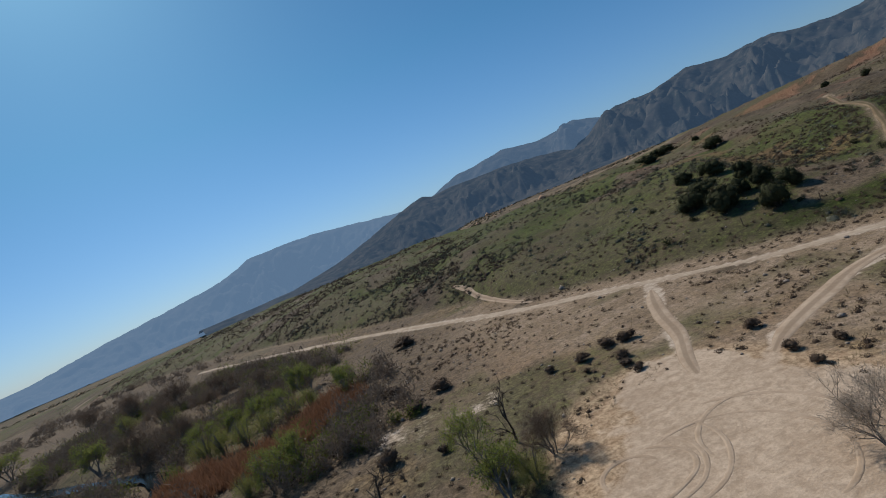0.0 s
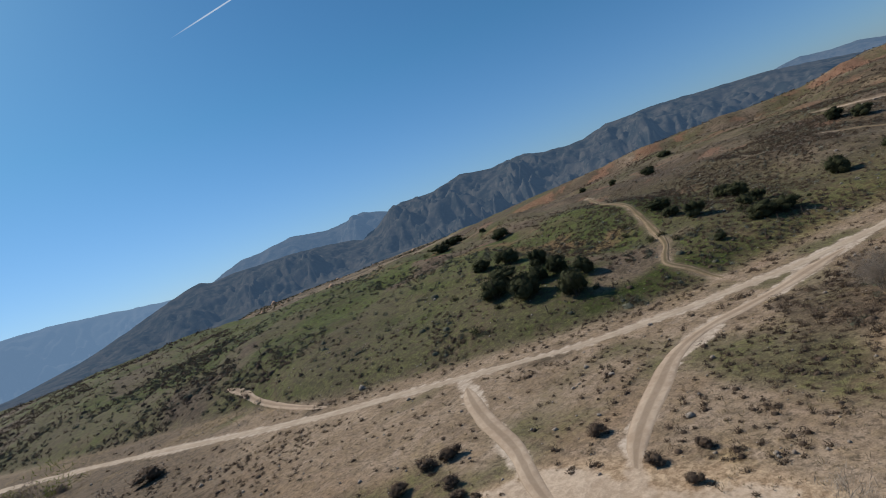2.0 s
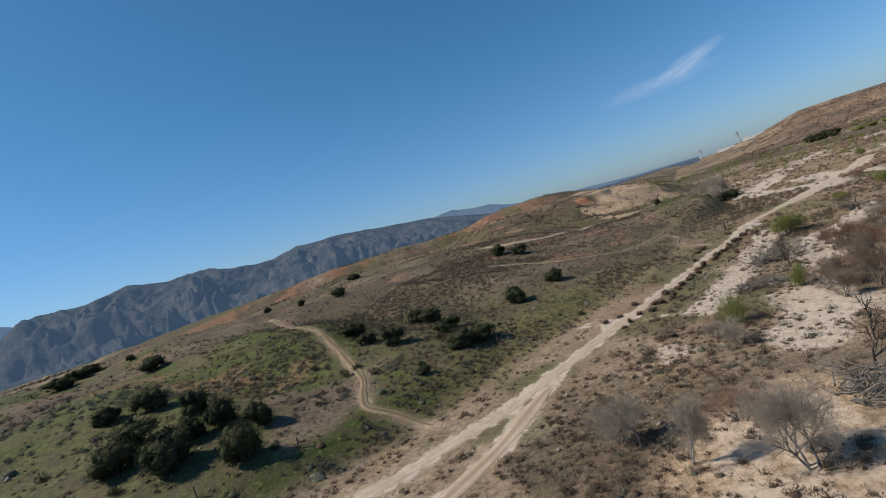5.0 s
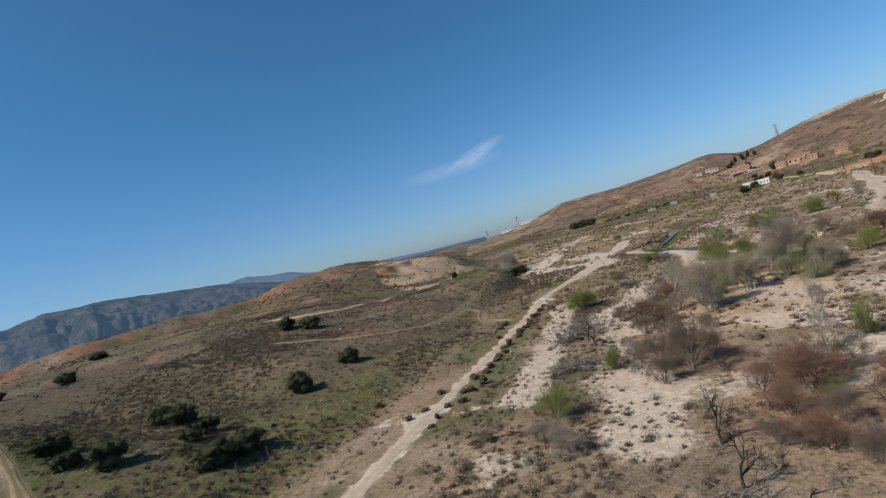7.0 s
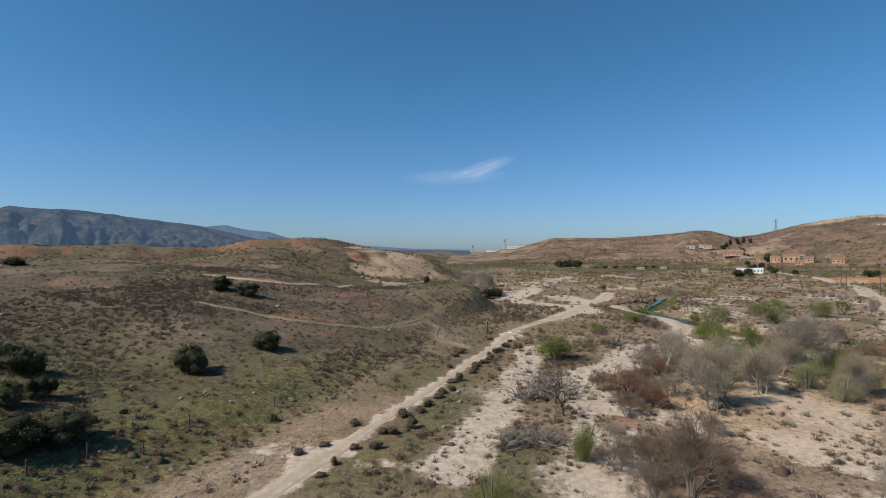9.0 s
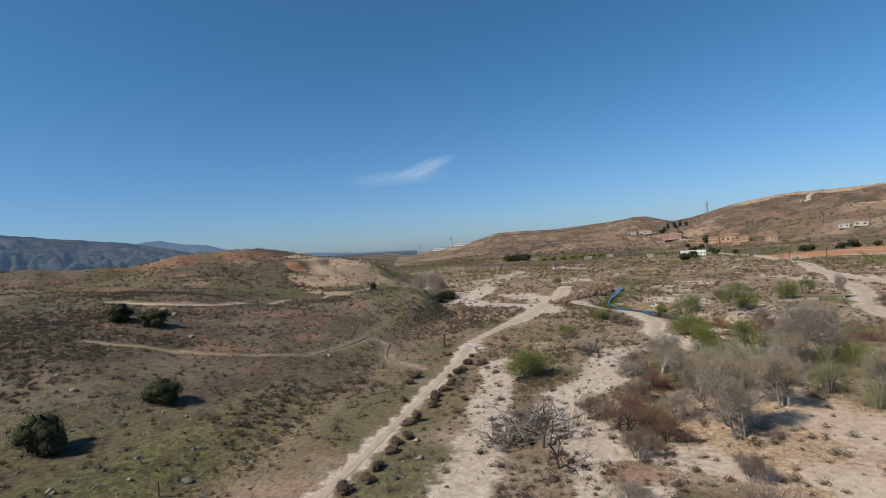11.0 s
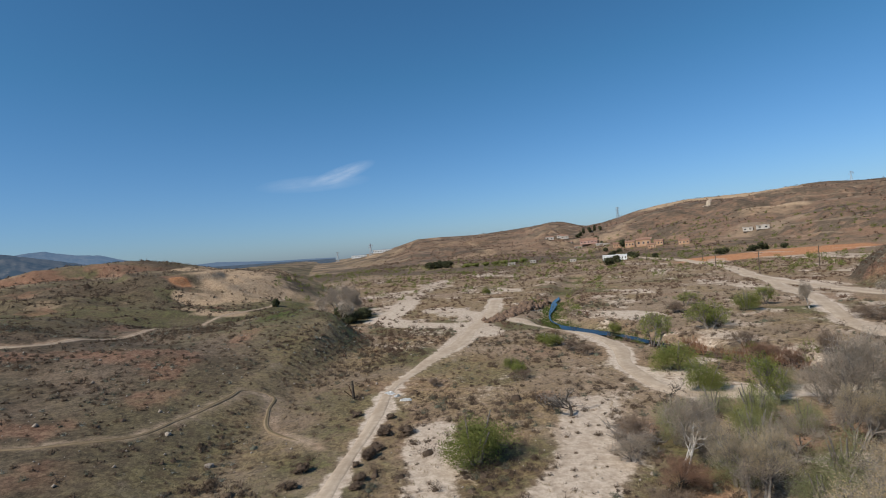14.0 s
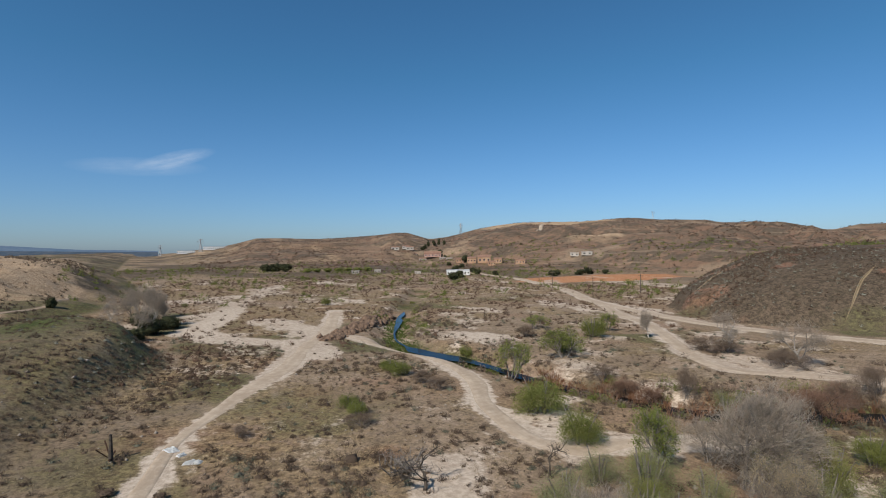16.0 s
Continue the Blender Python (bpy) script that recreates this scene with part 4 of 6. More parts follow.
class Tubes:
    """Gathers tapered tubes into one mesh."""

    def __init__(self):
        self.verts, self.faces = [], []

    def add(self, points, radii, sides):
        start = len(self.verts)
        for i, p in enumerate(points):
            way = (points[min(i + 1, len(points) - 1)] - points[max(i - 1, 0)]).normalized()
            u = way.orthogonal().normalized()
            w = way.cross(u)
            for k in range(sides):
                a = 2 * math.pi * k / sides
                self.verts.append(p + (u * math.cos(a) + w * math.sin(a)) * radii[i])
        for i in range(len(points) - 1):
            for k in range(sides):
                a, b = start + i * sides + k, start + i * sides + (k + 1) % sides
                self.faces.append((a, b, b + sides, a + sides))

    def mesh(self, name, mat):
        me = fast_mesh(name, np.array([tuple(v) for v in self.verts]), np.array(self.faces))
        me.polygons.foreach_set("use_smooth", np.ones(len(me.polygons), bool))
        me.materials.append(mat)
        return me


def grow(buf, rng, base, way, length, radius, level, tips, spread, droop, stems):
    """One limb and what grows from it."""
    n = 4 if level > 1 else 2
    pts, p, d = [base], base.copy(), way.copy()
    for i in range(n):
        d = (d + Vector(rng.normal(0, 0.16, 3)) + Vector((0, 0, droop))).normalized()
        p = p + d * (length / n)
        pts.append(p.copy())
    radii = [radius * (1 - 0.62 * i / n) for i in range(n + 1)]
    buf[0 if level >= stems else 1].add(pts, radii, 6 if level > 2 else 4 if level > 1 else 3)
    if level <= 1:
        tips.extend(pts[2:])
    if level == 0:
        return
    for k in range({4: 5, 3: 4, 2: 4, 1: 4}[min(level, 4)]):
        at = rng.uniform(0.35, 1.0) if level < 4 else rng.uniform(0.45, 1.0)
        i = min(int(at * n), n - 1)
        q = pts[i].lerp(pts[i + 1], at * n - i)
        turn = Vector(rng.normal(0, 1, 3))
        side = (d.cross(turn)).normalized()
        child = (d * math.cos(spread) + side * math.sin(spread) + Vector((0, 0, 0.12))).normalized()
        grow(buf, rng, q, child, length * rng.uniform(0.5, 0.78), radius * (0.52 if level > 1 else 0.6), level - 1, tips, spread * 1.05, droop, stems)


def tree_meshes(seed, bark, twig, lean=0.15, spread=0.62, droop=0.05, level=4, trunks=1, trunk=0.34, thick=0.021):
    """Limbs and twigs of a tree one unit high and about one wide."""
    rng = np.random.default_rng(seed)
    limbs, twigs, tips = Tubes(), Tubes(), []
    for k in range(trunks):
        a = rng.uniform(0, 6.28)
        tilt = lean if trunks == 1 else 0.45
        way = Vector((math.cos(a) * tilt, math.sin(a) * tilt, 1)).normalized()
        grow((limbs, twigs), rng, Vector((0.04 * math.cos(a), 0.04 * math.sin(a), -0.03)), way, trunk, thick, level, tips, spread, droop, 2)
    pts = np.array([tuple(v) for v in limbs.verts + twigs.verts])
    top, wide = pts[:, 2].max(), np.percentile(np.hypot(pts[:, 0], pts[:, 1]), 97)
    for buf in (limbs, twigs):
        buf.verts = [Vector((v.x / (2 * wide), v.y / (2 * wide), v.z / top)) for v in buf.verts]
    tips = np.array([(t.x / (2 * wide), t.y / (2 * wide), t.z / top) for t in tips])
    return limbs.mesh("trunk", bark), twigs.mesh("twig_mass", twig), tips


def spray(rng, centres, size, flat=0.5, long=1.7):
    """Small leaf blades, one at each centre, turned every way."""
    n = len(centres)
    u = rng.normal(0, 1, (n, 3))
    u /= np.linalg.norm(u, axis=1)[:, None]
    w = np.cross(u, rng.normal(0, 1, (n, 3)))
    w /= np.linalg.norm(w, axis=1)[:, None]
    s = size * rng.uniform(0.6, 1.4, (n, 1))
    v = np.stack([centres - u * s * 0.5 * long, centres + w * s * flat, centres + u * s * 0.5 * long, centres - w * s * flat], 1).reshape(-1, 3)
    return v, np.arange(4 * n).reshape(n, 4)


def dome_points(rng, n, lobes, fill):
    """Points near the skin of a heap of lobes that stands on the ground, about one wide and one high."""
    out = []
    for cx, cy, cz, r, rz in lobes:
        k = max(8, int(n * r * r / sum(q[3] ** 2 for q in lobes)))
        d = rng.normal(0, 1, (k, 3))
        d /= np.linalg.norm(d, axis=1)[:, None]
        rad = r * (1 - fill * rng.random((k, 1)) ** 2) * (1 + 0.12 * rng.normal(0, 1, (k, 1)))
        p = d * rad * np.array([1, 1, rz / r]) + np.array([cx, cy, cz])
        out.append(p[p[:, 2] > 0.0])
    return np.concatenate(out)


def bush_mesh(name, seed, n, size, mat, lobes=7, fill=0.5, core=True, upright=0.0):
    """A crown of leaf blades round a dense heart."""
    rng = np.random.default_rng(seed)
    heap = [(0, 0, 0.42, 0.36, 0.44)]
    for k in range(lobes):
        a, r = rng.uniform(0, 6.28), rng.uniform(0.12, 0.34)
        heap.append((r * math.cos(a), r * math.sin(a), rng.uniform(0.2, 0.72 - 0.5 * r), rng.uniform(0.14, 0.25), rng.uniform(0.16, 0.28)))
    pts = dome_points(rng, n, heap, fill)
    v, f = spray(rng, pts, size, *((0.16, 3.0) if upright else ()))
    if upright:
        v = v.reshape(-1, 4, 3)
        mid = v.mean(1, keepdims=True)
        v = (mid + (v - mid) * np.array([1 - upright * 0.6, 1 - upright * 0.6, 1 + upright])).reshape(-1, 3)
    if core:
        cv, cf = [], []
        for cx, cy, cz, r, rz in heap:
            lat, lon = 5, 8
            at = len(cv)
            for i in range(lat + 1):
                for j in range(lon):
                    t, p = math.pi * i / lat, 2 * math.pi * j / lon
                    k = 0.66 * (1 + 0.18 * rng.normal())
                    cv.append((cx + r * k * math.sin(t) * math.cos(p), cy + r * k * math.sin(t) * math.sin(p), max(-0.02, cz + rz * k * math.cos(t))))
            for i in range(lat):
                for j in range(lon):
                    cf.append((at + i * lon + j, at + i * lon + (j + 1) % lon, at + (i + 1) * lon + (j + 1) % lon, at + (i + 1) * lon + j))
        f = np.concatenate([f, np.array(cf) + len(v)])
        v = np.concatenate([v, np.array(cv)])
    me = fast_mesh(name, v, f)
    me.materials.append(mat)
    return me


def stem_mesh(seed, bark, count=6):
    rng = np.random.default_rng(seed)
    buf = Tubes()
    for k in range(count):
        a = rng.uniform(0, 6.28)
        tip = Vector((math.cos(a) * rng.uniform(0.1, 0.34), math.sin(a) * rng.uniform(0.1, 0.34), rng.uniform(0.5, 0.85)))
        base = Vector((math.cos(a) * 0.05, math.sin(a) * 0.05, -0.04))
        buf.add([base, base.lerp(tip, 0.5) + Vector((0, 0, 0.08)), tip], [0.022, 0.015, 0.006], 5)
    return buf.mesh("stem_base", bark)


def stand(kind, parts, x, y, wide, high, turn, label, category, group, sink=0.03):
    """One plant: an empty at its foot with its parts under it."""
    root = new(kind)
    root.empty_display_size = 0.3
    root.matrix_basis = pose(x, y, float(height(x, y)) - sink * high, 0, 0, turn) @ Matrix.Diagonal((wide, wide * 0.95, high, 1))
    for name, me, text in parts:
        ob = new(name, me)
        ob.parent = root
        if text:
            tagged(ob, text)
    return tagged(root, label, category, group)


def plant(kind, variants, rows, label, category, group):
    for i, (x, y, wide, high) in enumerate(rows):
        stand(kind, variants[i % len(variants)], x, y, wide, high, (i * 137.5) % 360, label, category, group)


OAKS = [[("crown", bush_mesh("crown", 10 + k, 5200, 0.019, OAK_LEAF, 14, 0.5), ""), ("stem_base", stem_mesh(30 + k, DARK_BARK), "dark woody stems")] for k in range(4)]
FAR_OAKS = [[("crown", bush_mesh("crown", 40 + k, 700, 0.055, OAK_LEAF, 8, 0.5), ""), ("stem_base", stem_mesh(44 + k, DARK_BARK), "dark woody stems")] for k in range(3)]
FAR_GREENS = [[("crown", bush_mesh("crown", 46 + k, 800, 0.05, BUSH_LEAF, 8, 0.7), ""), ("stem_base", stem_mesh(48 + k, GREY_BARK), "grey woody stems")] for k in range(2)]
GREENS = [[("crown", bush_mesh("crown", 50 + k, 15000, 0.0115, BUSH_LEAF, 16, 0.7, core=False), ""), ("stem_base", stem_mesh(60 + k, GREY_BARK), "grey woody stems")] for k in range(3)]
LOWS = [[("crown", bush_mesh("crown", 110 + k, 1500, 0.035, SCRUB, 7, 0.6), ""), ("stem_base", stem_mesh(120 + k, DARK_BARK, 5), "")] for k in range(3)]


def leafy_tree(seed, leaf, bark, twig, per_tip, size, **shape):
    limbs, twigs, tips = tree_meshes(seed, bark, twig, **shape)
    rng = np.random.default_rng(seed)
    pts = np.repeat(tips, per_tip, 0) + rng.normal(0, 0.035, (len(tips) * per_tip, 3))
    v, f = spray(rng, pts[pts[:, 2] > 0.08], size)
    me = fast_mesh("crown", v, f)
    me.materials.append(leaf)
    return [("trunk", limbs, ""), ("twig_mass", twigs, ""), ("crown", me, "")]


def twig_haze(seed, tips, per_tip, size, mat):
    """Hair-fine outer twigs round the tips of the limbs."""
    rng = np.random.default_rng(seed)
    pts = np.repeat(tips, per_tip, 0) + rng.normal(0, 0.032, (len(tips) * per_tip, 3))
    pts = pts[pts[:, 2] > 0.1]
    out = pts - np.array([0, 0, 0.3])
    u = out / np.linalg.norm(out, axis=1)[:, None] + rng.normal(0, 0.5, pts.shape)
    u /= np.linalg.norm(u, axis=1)[:, None]
    w = np.cross(u, rng.normal(0, 1, pts.shape))
    w /= np.linalg.norm(w, axis=1)[:, None]
    s = size * rng.uniform(0.5, 1.5, (len(pts), 1))
    v = np.stack([pts - u * s - w * s * 0.045, pts - u * s + w * s * 0.045, pts + u * s], 1).reshape(-1, 3)
    me = fast_mesh("twig_haze", v, np.arange(len(v)).reshape(-1, 3))
    me.materials.append(mat)
    return me


def twiggy_bush(seed, bark, twig, stems, per_tip):
    """A leafless many-stemmed bush: bent stems, side twigs and a haze of fine ones."""
    limbs, twigs, tips = tree_meshes(seed, bark, twig, trunks=stems, level=3, trunk=0.42, spread=0.72, thick=0.011, droop=0.05)
    return [("stem_base", limbs, ""), ("twig_mass", twigs, ""), ("twig_haze", twig_haze(seed, tips, per_tip, 0.034, twig), "haze of bare fine twigs")]


BROWNS = [twiggy_bush(70 + k, GREY_BARK, BROWN_TWIG, 7, 15) for k in range(3)]
REDS = [twiggy_bush(90 + k, DARK_BARK, RED_TWIG, 7, 15) for k in range(2)]
GREYS = [twiggy_bush(130 + k, GREY_BARK, GREY_TWIG, 7, 13) for k in range(2)]
WILLOWS = [leafy_tree(200 + k, WILLOW_LEAF, GREY_BARK, GREY_BARK, 18, 0.0155, trunks=3, level=3, trunk=0.4, spread=0.6) for k in range(3)]
BUDDING, BARES = [], []
for k in range(2):
    limbs, twigs, tips = tree_meshes(220 + k, GREY_BARK, GREY_BARK, trunks=3, level=4, trunk=0.30, spread=0.86, droop=0.0, thick=0.017)
    rng = np.random.default_rng(225 + k)
    high = tips[tips[:, 2] > 0.5 + 0.2 * rng.random(len(tips))]
    v, f = spray(rng, np.repeat(high, 30, 0) + rng.normal(0, 0.028, (30 * len(high), 3)), 0.0056)
    buds = fast_mesh("crown", v, f)
    buds.materials.append(BUD_LEAF)
    BUDDING.append([("trunk", limbs, ""), ("twig_mass", twigs, "fine grey twigs"), ("twig_haze", twig_haze(k, tips, 11, 0.024, GREY_TWIG), "haze of bare grey twigs"), ("crown", buds, "sparse tan buds over the top")])
for k in range(4):
    limbs, twigs, tips = tree_meshes(240 + k, PALE_BARK if k % 2 else GREY_BARK, GREY_TWIG, trunks=1 + k % 3, level=4, spread=0.68 + 0.06 * k, droop=0.01, thick=0.015)
    BARES.append([("trunk", limbs, ""), ("twig_mass", twigs, "fine grey twigs"), ("twig_haze", twig_haze(10 + k, tips, 14, 0.028, GREY_TWIG), "")])
SNAGS = []
for k in range(2):
    limbs, twigs, _ = tree_meshes(260 + k, DARK_BARK, DARK_BARK, trunks=1, level=3, spread=0.8, trunk=0.5, thick=0.026, droop=-0.02)
    SNAGS.append([("trunk", limbs, ""), ("twig_mass", twigs, "broken dead twigs")])

OAK_CLUSTER = [(53.1, 79.4, 5.2, 5.2), (58.5, 88.5, 4.7, 4.1), (59.2, 82.9, 4.3, 3.7), (61, 95.8, 4.6, 4.0), (63.1, 109.2, 6.5, 4.0), (59.3, 113.5, 5.2, 3.2), (52.8, 97.7, 7.4, 4.6), (50.2, 88.1, 6.9, 4.8), (49, 94.6, 6.2, 4.5), (55.2, 90, 4.6, 3.5), (89.9, 90.8, 6.1, 3.1), (84.2, 79.1, 5, 3.6), (84.8, 84.8, 3.8, 2.3), (83.2, 67.2, 6.2, 3.4), (86, 65.2, 4.8, 3.0), (90, 73.6, 3.6, 2.4), (103, 85.5, 4.4, 3.2)]
OAK_RIM = [(89.6, 147, 6.6, 4.2), (105.4, 202.2, 9, 4.2), (87.9, 183.2, 8.6, 4.0), (97, 192, 7.5, 3.6), (102.4, 176.1, 3, 2.2), (136.2, 157.9, 3.2, 2.2), (135.1, 142.8, 3.3, 2.4), (153, 143.1, 6.4, 3.8), (73.6, 68.5, 2.2, 1.5), (195.7, 167.8, 7.7, 3.4), (100.8, 81.2, 5, 3.8), (93.7, 73.4, 3.4, 2.7)]
OAK_LONE = [(156, 86.5, 5.4, 4.1), (154.4, 80, 5.5, 3.8), (107, 66.5, 4.8, 4.2), (118, 61.7, 5, 3.2)]
plant("oak_shrub", OAKS, OAK_CLUSTER, "dense dark-green scrub oak in a hillside hollow", "shrub", "scrub oaks in the hollow")
plant("oak_shrub", OAKS, OAK_RIM, "low dark scrub oak near the brow of the hill", "shrub", "scrub oaks on the brow")
plant("oak_shrub", OAKS[1:], OAK_LONE, "rounded dark-green scrub oak on open grass", "shrub", "lone scrub oaks")
WILLOW_ROWS = [(164.8, -18.8, 5.9, 6.4), (132.9, -11.8, 5.3, 5.7), (171.3, -34.5, 7.5, 5.6), (200.7, -51.1, 6.3, 3.5), (190.6, -64, 5.5, 4.6)]
plant("willow", WILLOWS, WILLOW_ROWS, "young willow with bright spring-green leaves near the stream", "tree", "leafing willows")
BUSH_ROWS = [(131.0, 20.6, 8.2, 4.9), (90.5, 24.6, 3.0, 3.6), (162.2, 6.6, 3.1, 2.1), (177.6, -5, 4.6, 2.3), (187.2, -24.5, 3.3, 2.6), (279.4, -24.1, 4.4, 3.6), (149, -11.5, 6.8, 4.9), (139.9, -9, 5.1, 4.7), (159.3, 6.5, 2.9, 2.1), (174, -5.3, 4.2, 2.8), (108.8, 13, 2.9, 2.6), (70.7, 13.8, 2.4, 2.4), (123.8, -26.7, 3.9, 3.5), (185.6, -55, 7.3, 5.6), (175.5, -38, 6, 4.6)]
plant("green_bush", GREENS, BUSH_ROWS, "full green riverbank bush on sandy ground", "bush", "green bushes")
BROWN_ROWS = [(168.3, -5.9, 4.4, 2.1), (158.1, 19.5, 2.6, 1.2), (155.6, 7.4, 3.9, 1.4), (164, -6.2, 3.8, 1.9), (78.5, 39.6, 2.1, 1.3), (146.7, -33.3, 3.6, 4.7), (135.3, -46.9, 7, 4.0), (134.3, -53.3, 5.7, 4.2), (84.3, 18.6, 5.9, 6.6), (128.7, 6.6, 4.5, 3.0), (125.5, 2.3, 4.6, 3.6), (66.2, 19.9, 3.8, 2.1), (66.8, 15.3, 3.2, 2.8), (86.9, 20.7, 4, 4), (102.4, 17.7, 4.0, 2.6), (112.4, 17.8, 4, 2.6), (76, 10, 4.4, 3.4), (116.5, 11.5, 4, 2.4), (182, -30, 5, 2.6), (193, -42, 6, 2.8), (158, -30, 5, 2.6), (62, 17, 3.6, 2.4), (97, 12, 3.4, 2.0), (88.5, 22.5, 3.8, 2.8), (82.5, 22, 4, 3.2), (160, -61.5, 7, 2.4), (149.5, -60, 8, 2.4), (151, -63.5, 6, 2.2), (164.5, -62, 6, 2.4)]
plant("brown_bush", BROWNS, BROWN_ROWS, "leafless brown brush on the river flat", "bush", "brown brush")
plant("red_bush", REDS, [(72.9, 13.7, 6.4, 5.0), (108.6, 16.4, 6.6, 4.2), (56.1, 33.4, 4.2, 2.8), (86.8, 15.6, 4.4, 3.4), (105.5, 14, 4.4, 3), (148.5, -29.4, 4.7, 3.3), (153, -28.4, 4.8, 3.4), (131.5, -34.3, 8, 4.8), (70, 17, 4.4, 3.4), (120.5, 8.5, 4, 2.8), (90, 18, 4, 2.8), (138, -33, 5, 3.2), (75.5, 16.5, 4.6, 3.4), (77.5, 12, 4.2, 3), (68, 11.5, 4.4, 3.4), (71, 8.5, 4.4, 3.2), (64.5, 18, 4, 2.8)], "leafless reddish brush beside a sandy wash", "bush", "reddish brush")
BARE_ROWS = [(54, 40.3, 5, 4.6), (50.9, 36.7, 3.6, 5), (49.3, 30.2, 6, 5.2), (161.9, -63.7, 8.6, 7.6), (147.5, -62.2, 9.6, 7.6), (178.6, -64.2, 3.9, 6.2), (126.2, -12.9, 10.2, 8.8), (80.2, 8.0, 3.6, 7.0), (121.2, -1.8, 5.2, 4.6), (122.8, 6.9, 6.4, 6.4)]
plant("bare_tree", BARES, BARE_ROWS, "leafless grey tree with fine spreading twigs", "tree", "bare trees")
plant("budding_tree", BUDDING, [(104.2, 7.9, 8.8, 8.4), (110.7, -0.6, 6.6, 6.0), (121.5, -8.5, 6.4, 5.6), (116.8, 5.4, 6.2, 5.6), (112.4, -11.5, 6.5, 5.4)], "budding tree with a pale tan-yellow crown", "tree", "budding trees")
plant("snag", SNAGS, [(101.6, 24.4, 4.2, 4.7), (-10.3, 46.6, 5.4, 4.7), (138.6, 8.6, 5.2, 3.6), (135.5, -1.6, 3.1, 3.4), (106.4, 24.4, 3.6, 5), (68.2, 22.7, 3.4, 4.8), (62.4, 24, 3.2, 4.5), (1.3, 48.6, 4.2, 5.8)], "dead dark snag with broken branches", "dead tree", "dead snags")
ROAD_BUSHES = [(97.6, 39.6, 1.4, 1.6), (96, 41.1, 1.5, 0.9), (92.2, 42.1, 1.4, 0.8), (90.7, 48.5, 1.3, 0.7), (111.3, 36.1, 1.3, 0.9), (104.6, 38.7, 1.2, 0.9), (120.9, 33.4, 1.4, 0.9), (116.3, 35.4, 1.5, 1.5), (123, 33.2, 1.5, 1.0), (127.1, 32, 1.6, 0.8), (131.2, 30.6, 1.6, 0.9), (131.9, 36.2, 1.6, 0.8), (122.4, 29.7, 1.1, 0.7), (135, 35.4, 2, 1.1), (136.2, 29.4, 1.9, 1.1), (141.8, 27.6, 1.8, 1.1), (141.2, 25.2, 2.5, 1.0)]
plant("roadside_shrub", LOWS, ROAD_BUSHES, "small dark dry shrub at the road's edge", "shrub", "roadside shrubs")
verge = np.random.default_rng(71)
for x in np.arange(86, 150, 2.5):
    side = -1 if verge.random() < 0.72 else 1
    y = float(np.interp(x, *np.array(MAIN_ROAD, float).T)) + side * verge.uniform(1.5, 2.5)
    plant("roadside_shrub", LOWS[int(verge.integers(3)):], [(float(x + verge.uniform(-1.3, 1.3)), y, verge.uniform(0.9, 2.3), verge.uniform(0.4, 0.8))], "small dark dry shrub at the road's edge", "shrub", "roadside shrubs")
LOT_BUSHES = [(25.6, 49.8, 1.9, 1.2), (24.2, 43, 1.8, 1.0), (23.5, 39.6, 1.4, 0.8), (12.1, 60.1, 2.2, 1.3), (15.7, 61.3, 2.5, 1.3), (17.7, 60.5, 2.6, 1.3), (15.2, 56.2, 2.1, 1.1), (14.7, 54, 1.8, 0.9), (15, 51.7, 1.5, 0.8), (8.5, 60.9, 1.7, 0.9), (11.3, 56.4, 1.2, 0.7), (27, 41.3, 1.4, 0.8), (-3.6, 71.6, 3.5, 1.9), (-7.7, 67.8, 4.3, 1.8), (-10.5, 78.8, 3.4, 1.6), (-8.7, 110.6, 6, 2.6), (-10.6, 55.4, 3.2, 2.0), (-4.8, 53, 1.5, 1.0)]
plant("dry_shrub", LOWS, LOT_BUSHES, "dark dry shrub on pale dirt near the turning place", "shrub", "dry shrubs")
# the thicket along the western stream
plant("willow", WILLOWS, [(-2, 48.2, 3.9, 5.5), (-0.5, 39.7, 5.2, 4.8), (-29.3, 108.7, 5.9, 5.2), (-20.4, 99.4, 4.3, 4.1), (-77.8, 118.2, 9, 8), (-106.1, 138.7, 7.4, 5.5), (-134, 165.2, 11, 9)], "leafy yellow-green willow by the western stream", "tree", "streamside willows")
plant("brown_bush", BROWNS, [(3.9, 44, 5.8, 4.2), (-62, 150.2, 10.3, 7.5), (-82.5, 166.8, 13, 9), (-45.2, 131.3, 7.3, 5.6), (-64.4, 108.7, 10, 8.4), (-53.5, 105.2, 10, 7), (-107.8, 187.4, 13, 10), (-128.5, 195, 14, 10), (-43.5, 112.5, 7.6, 6), (-19.7, 98.4, 3.4, 3), (-58, 128, 9, 7), (-74, 140, 10, 8)], "tall leafless thicket by the western stream", "bush", "streamside thicket")
plant("grey_bush", GREYS, [(19, 29.6, 6.1, 5.0), (54.5, 41.5, 4, 3.2)], "wide leafless grey bush beside the turning place", "bush", "grey bushes")


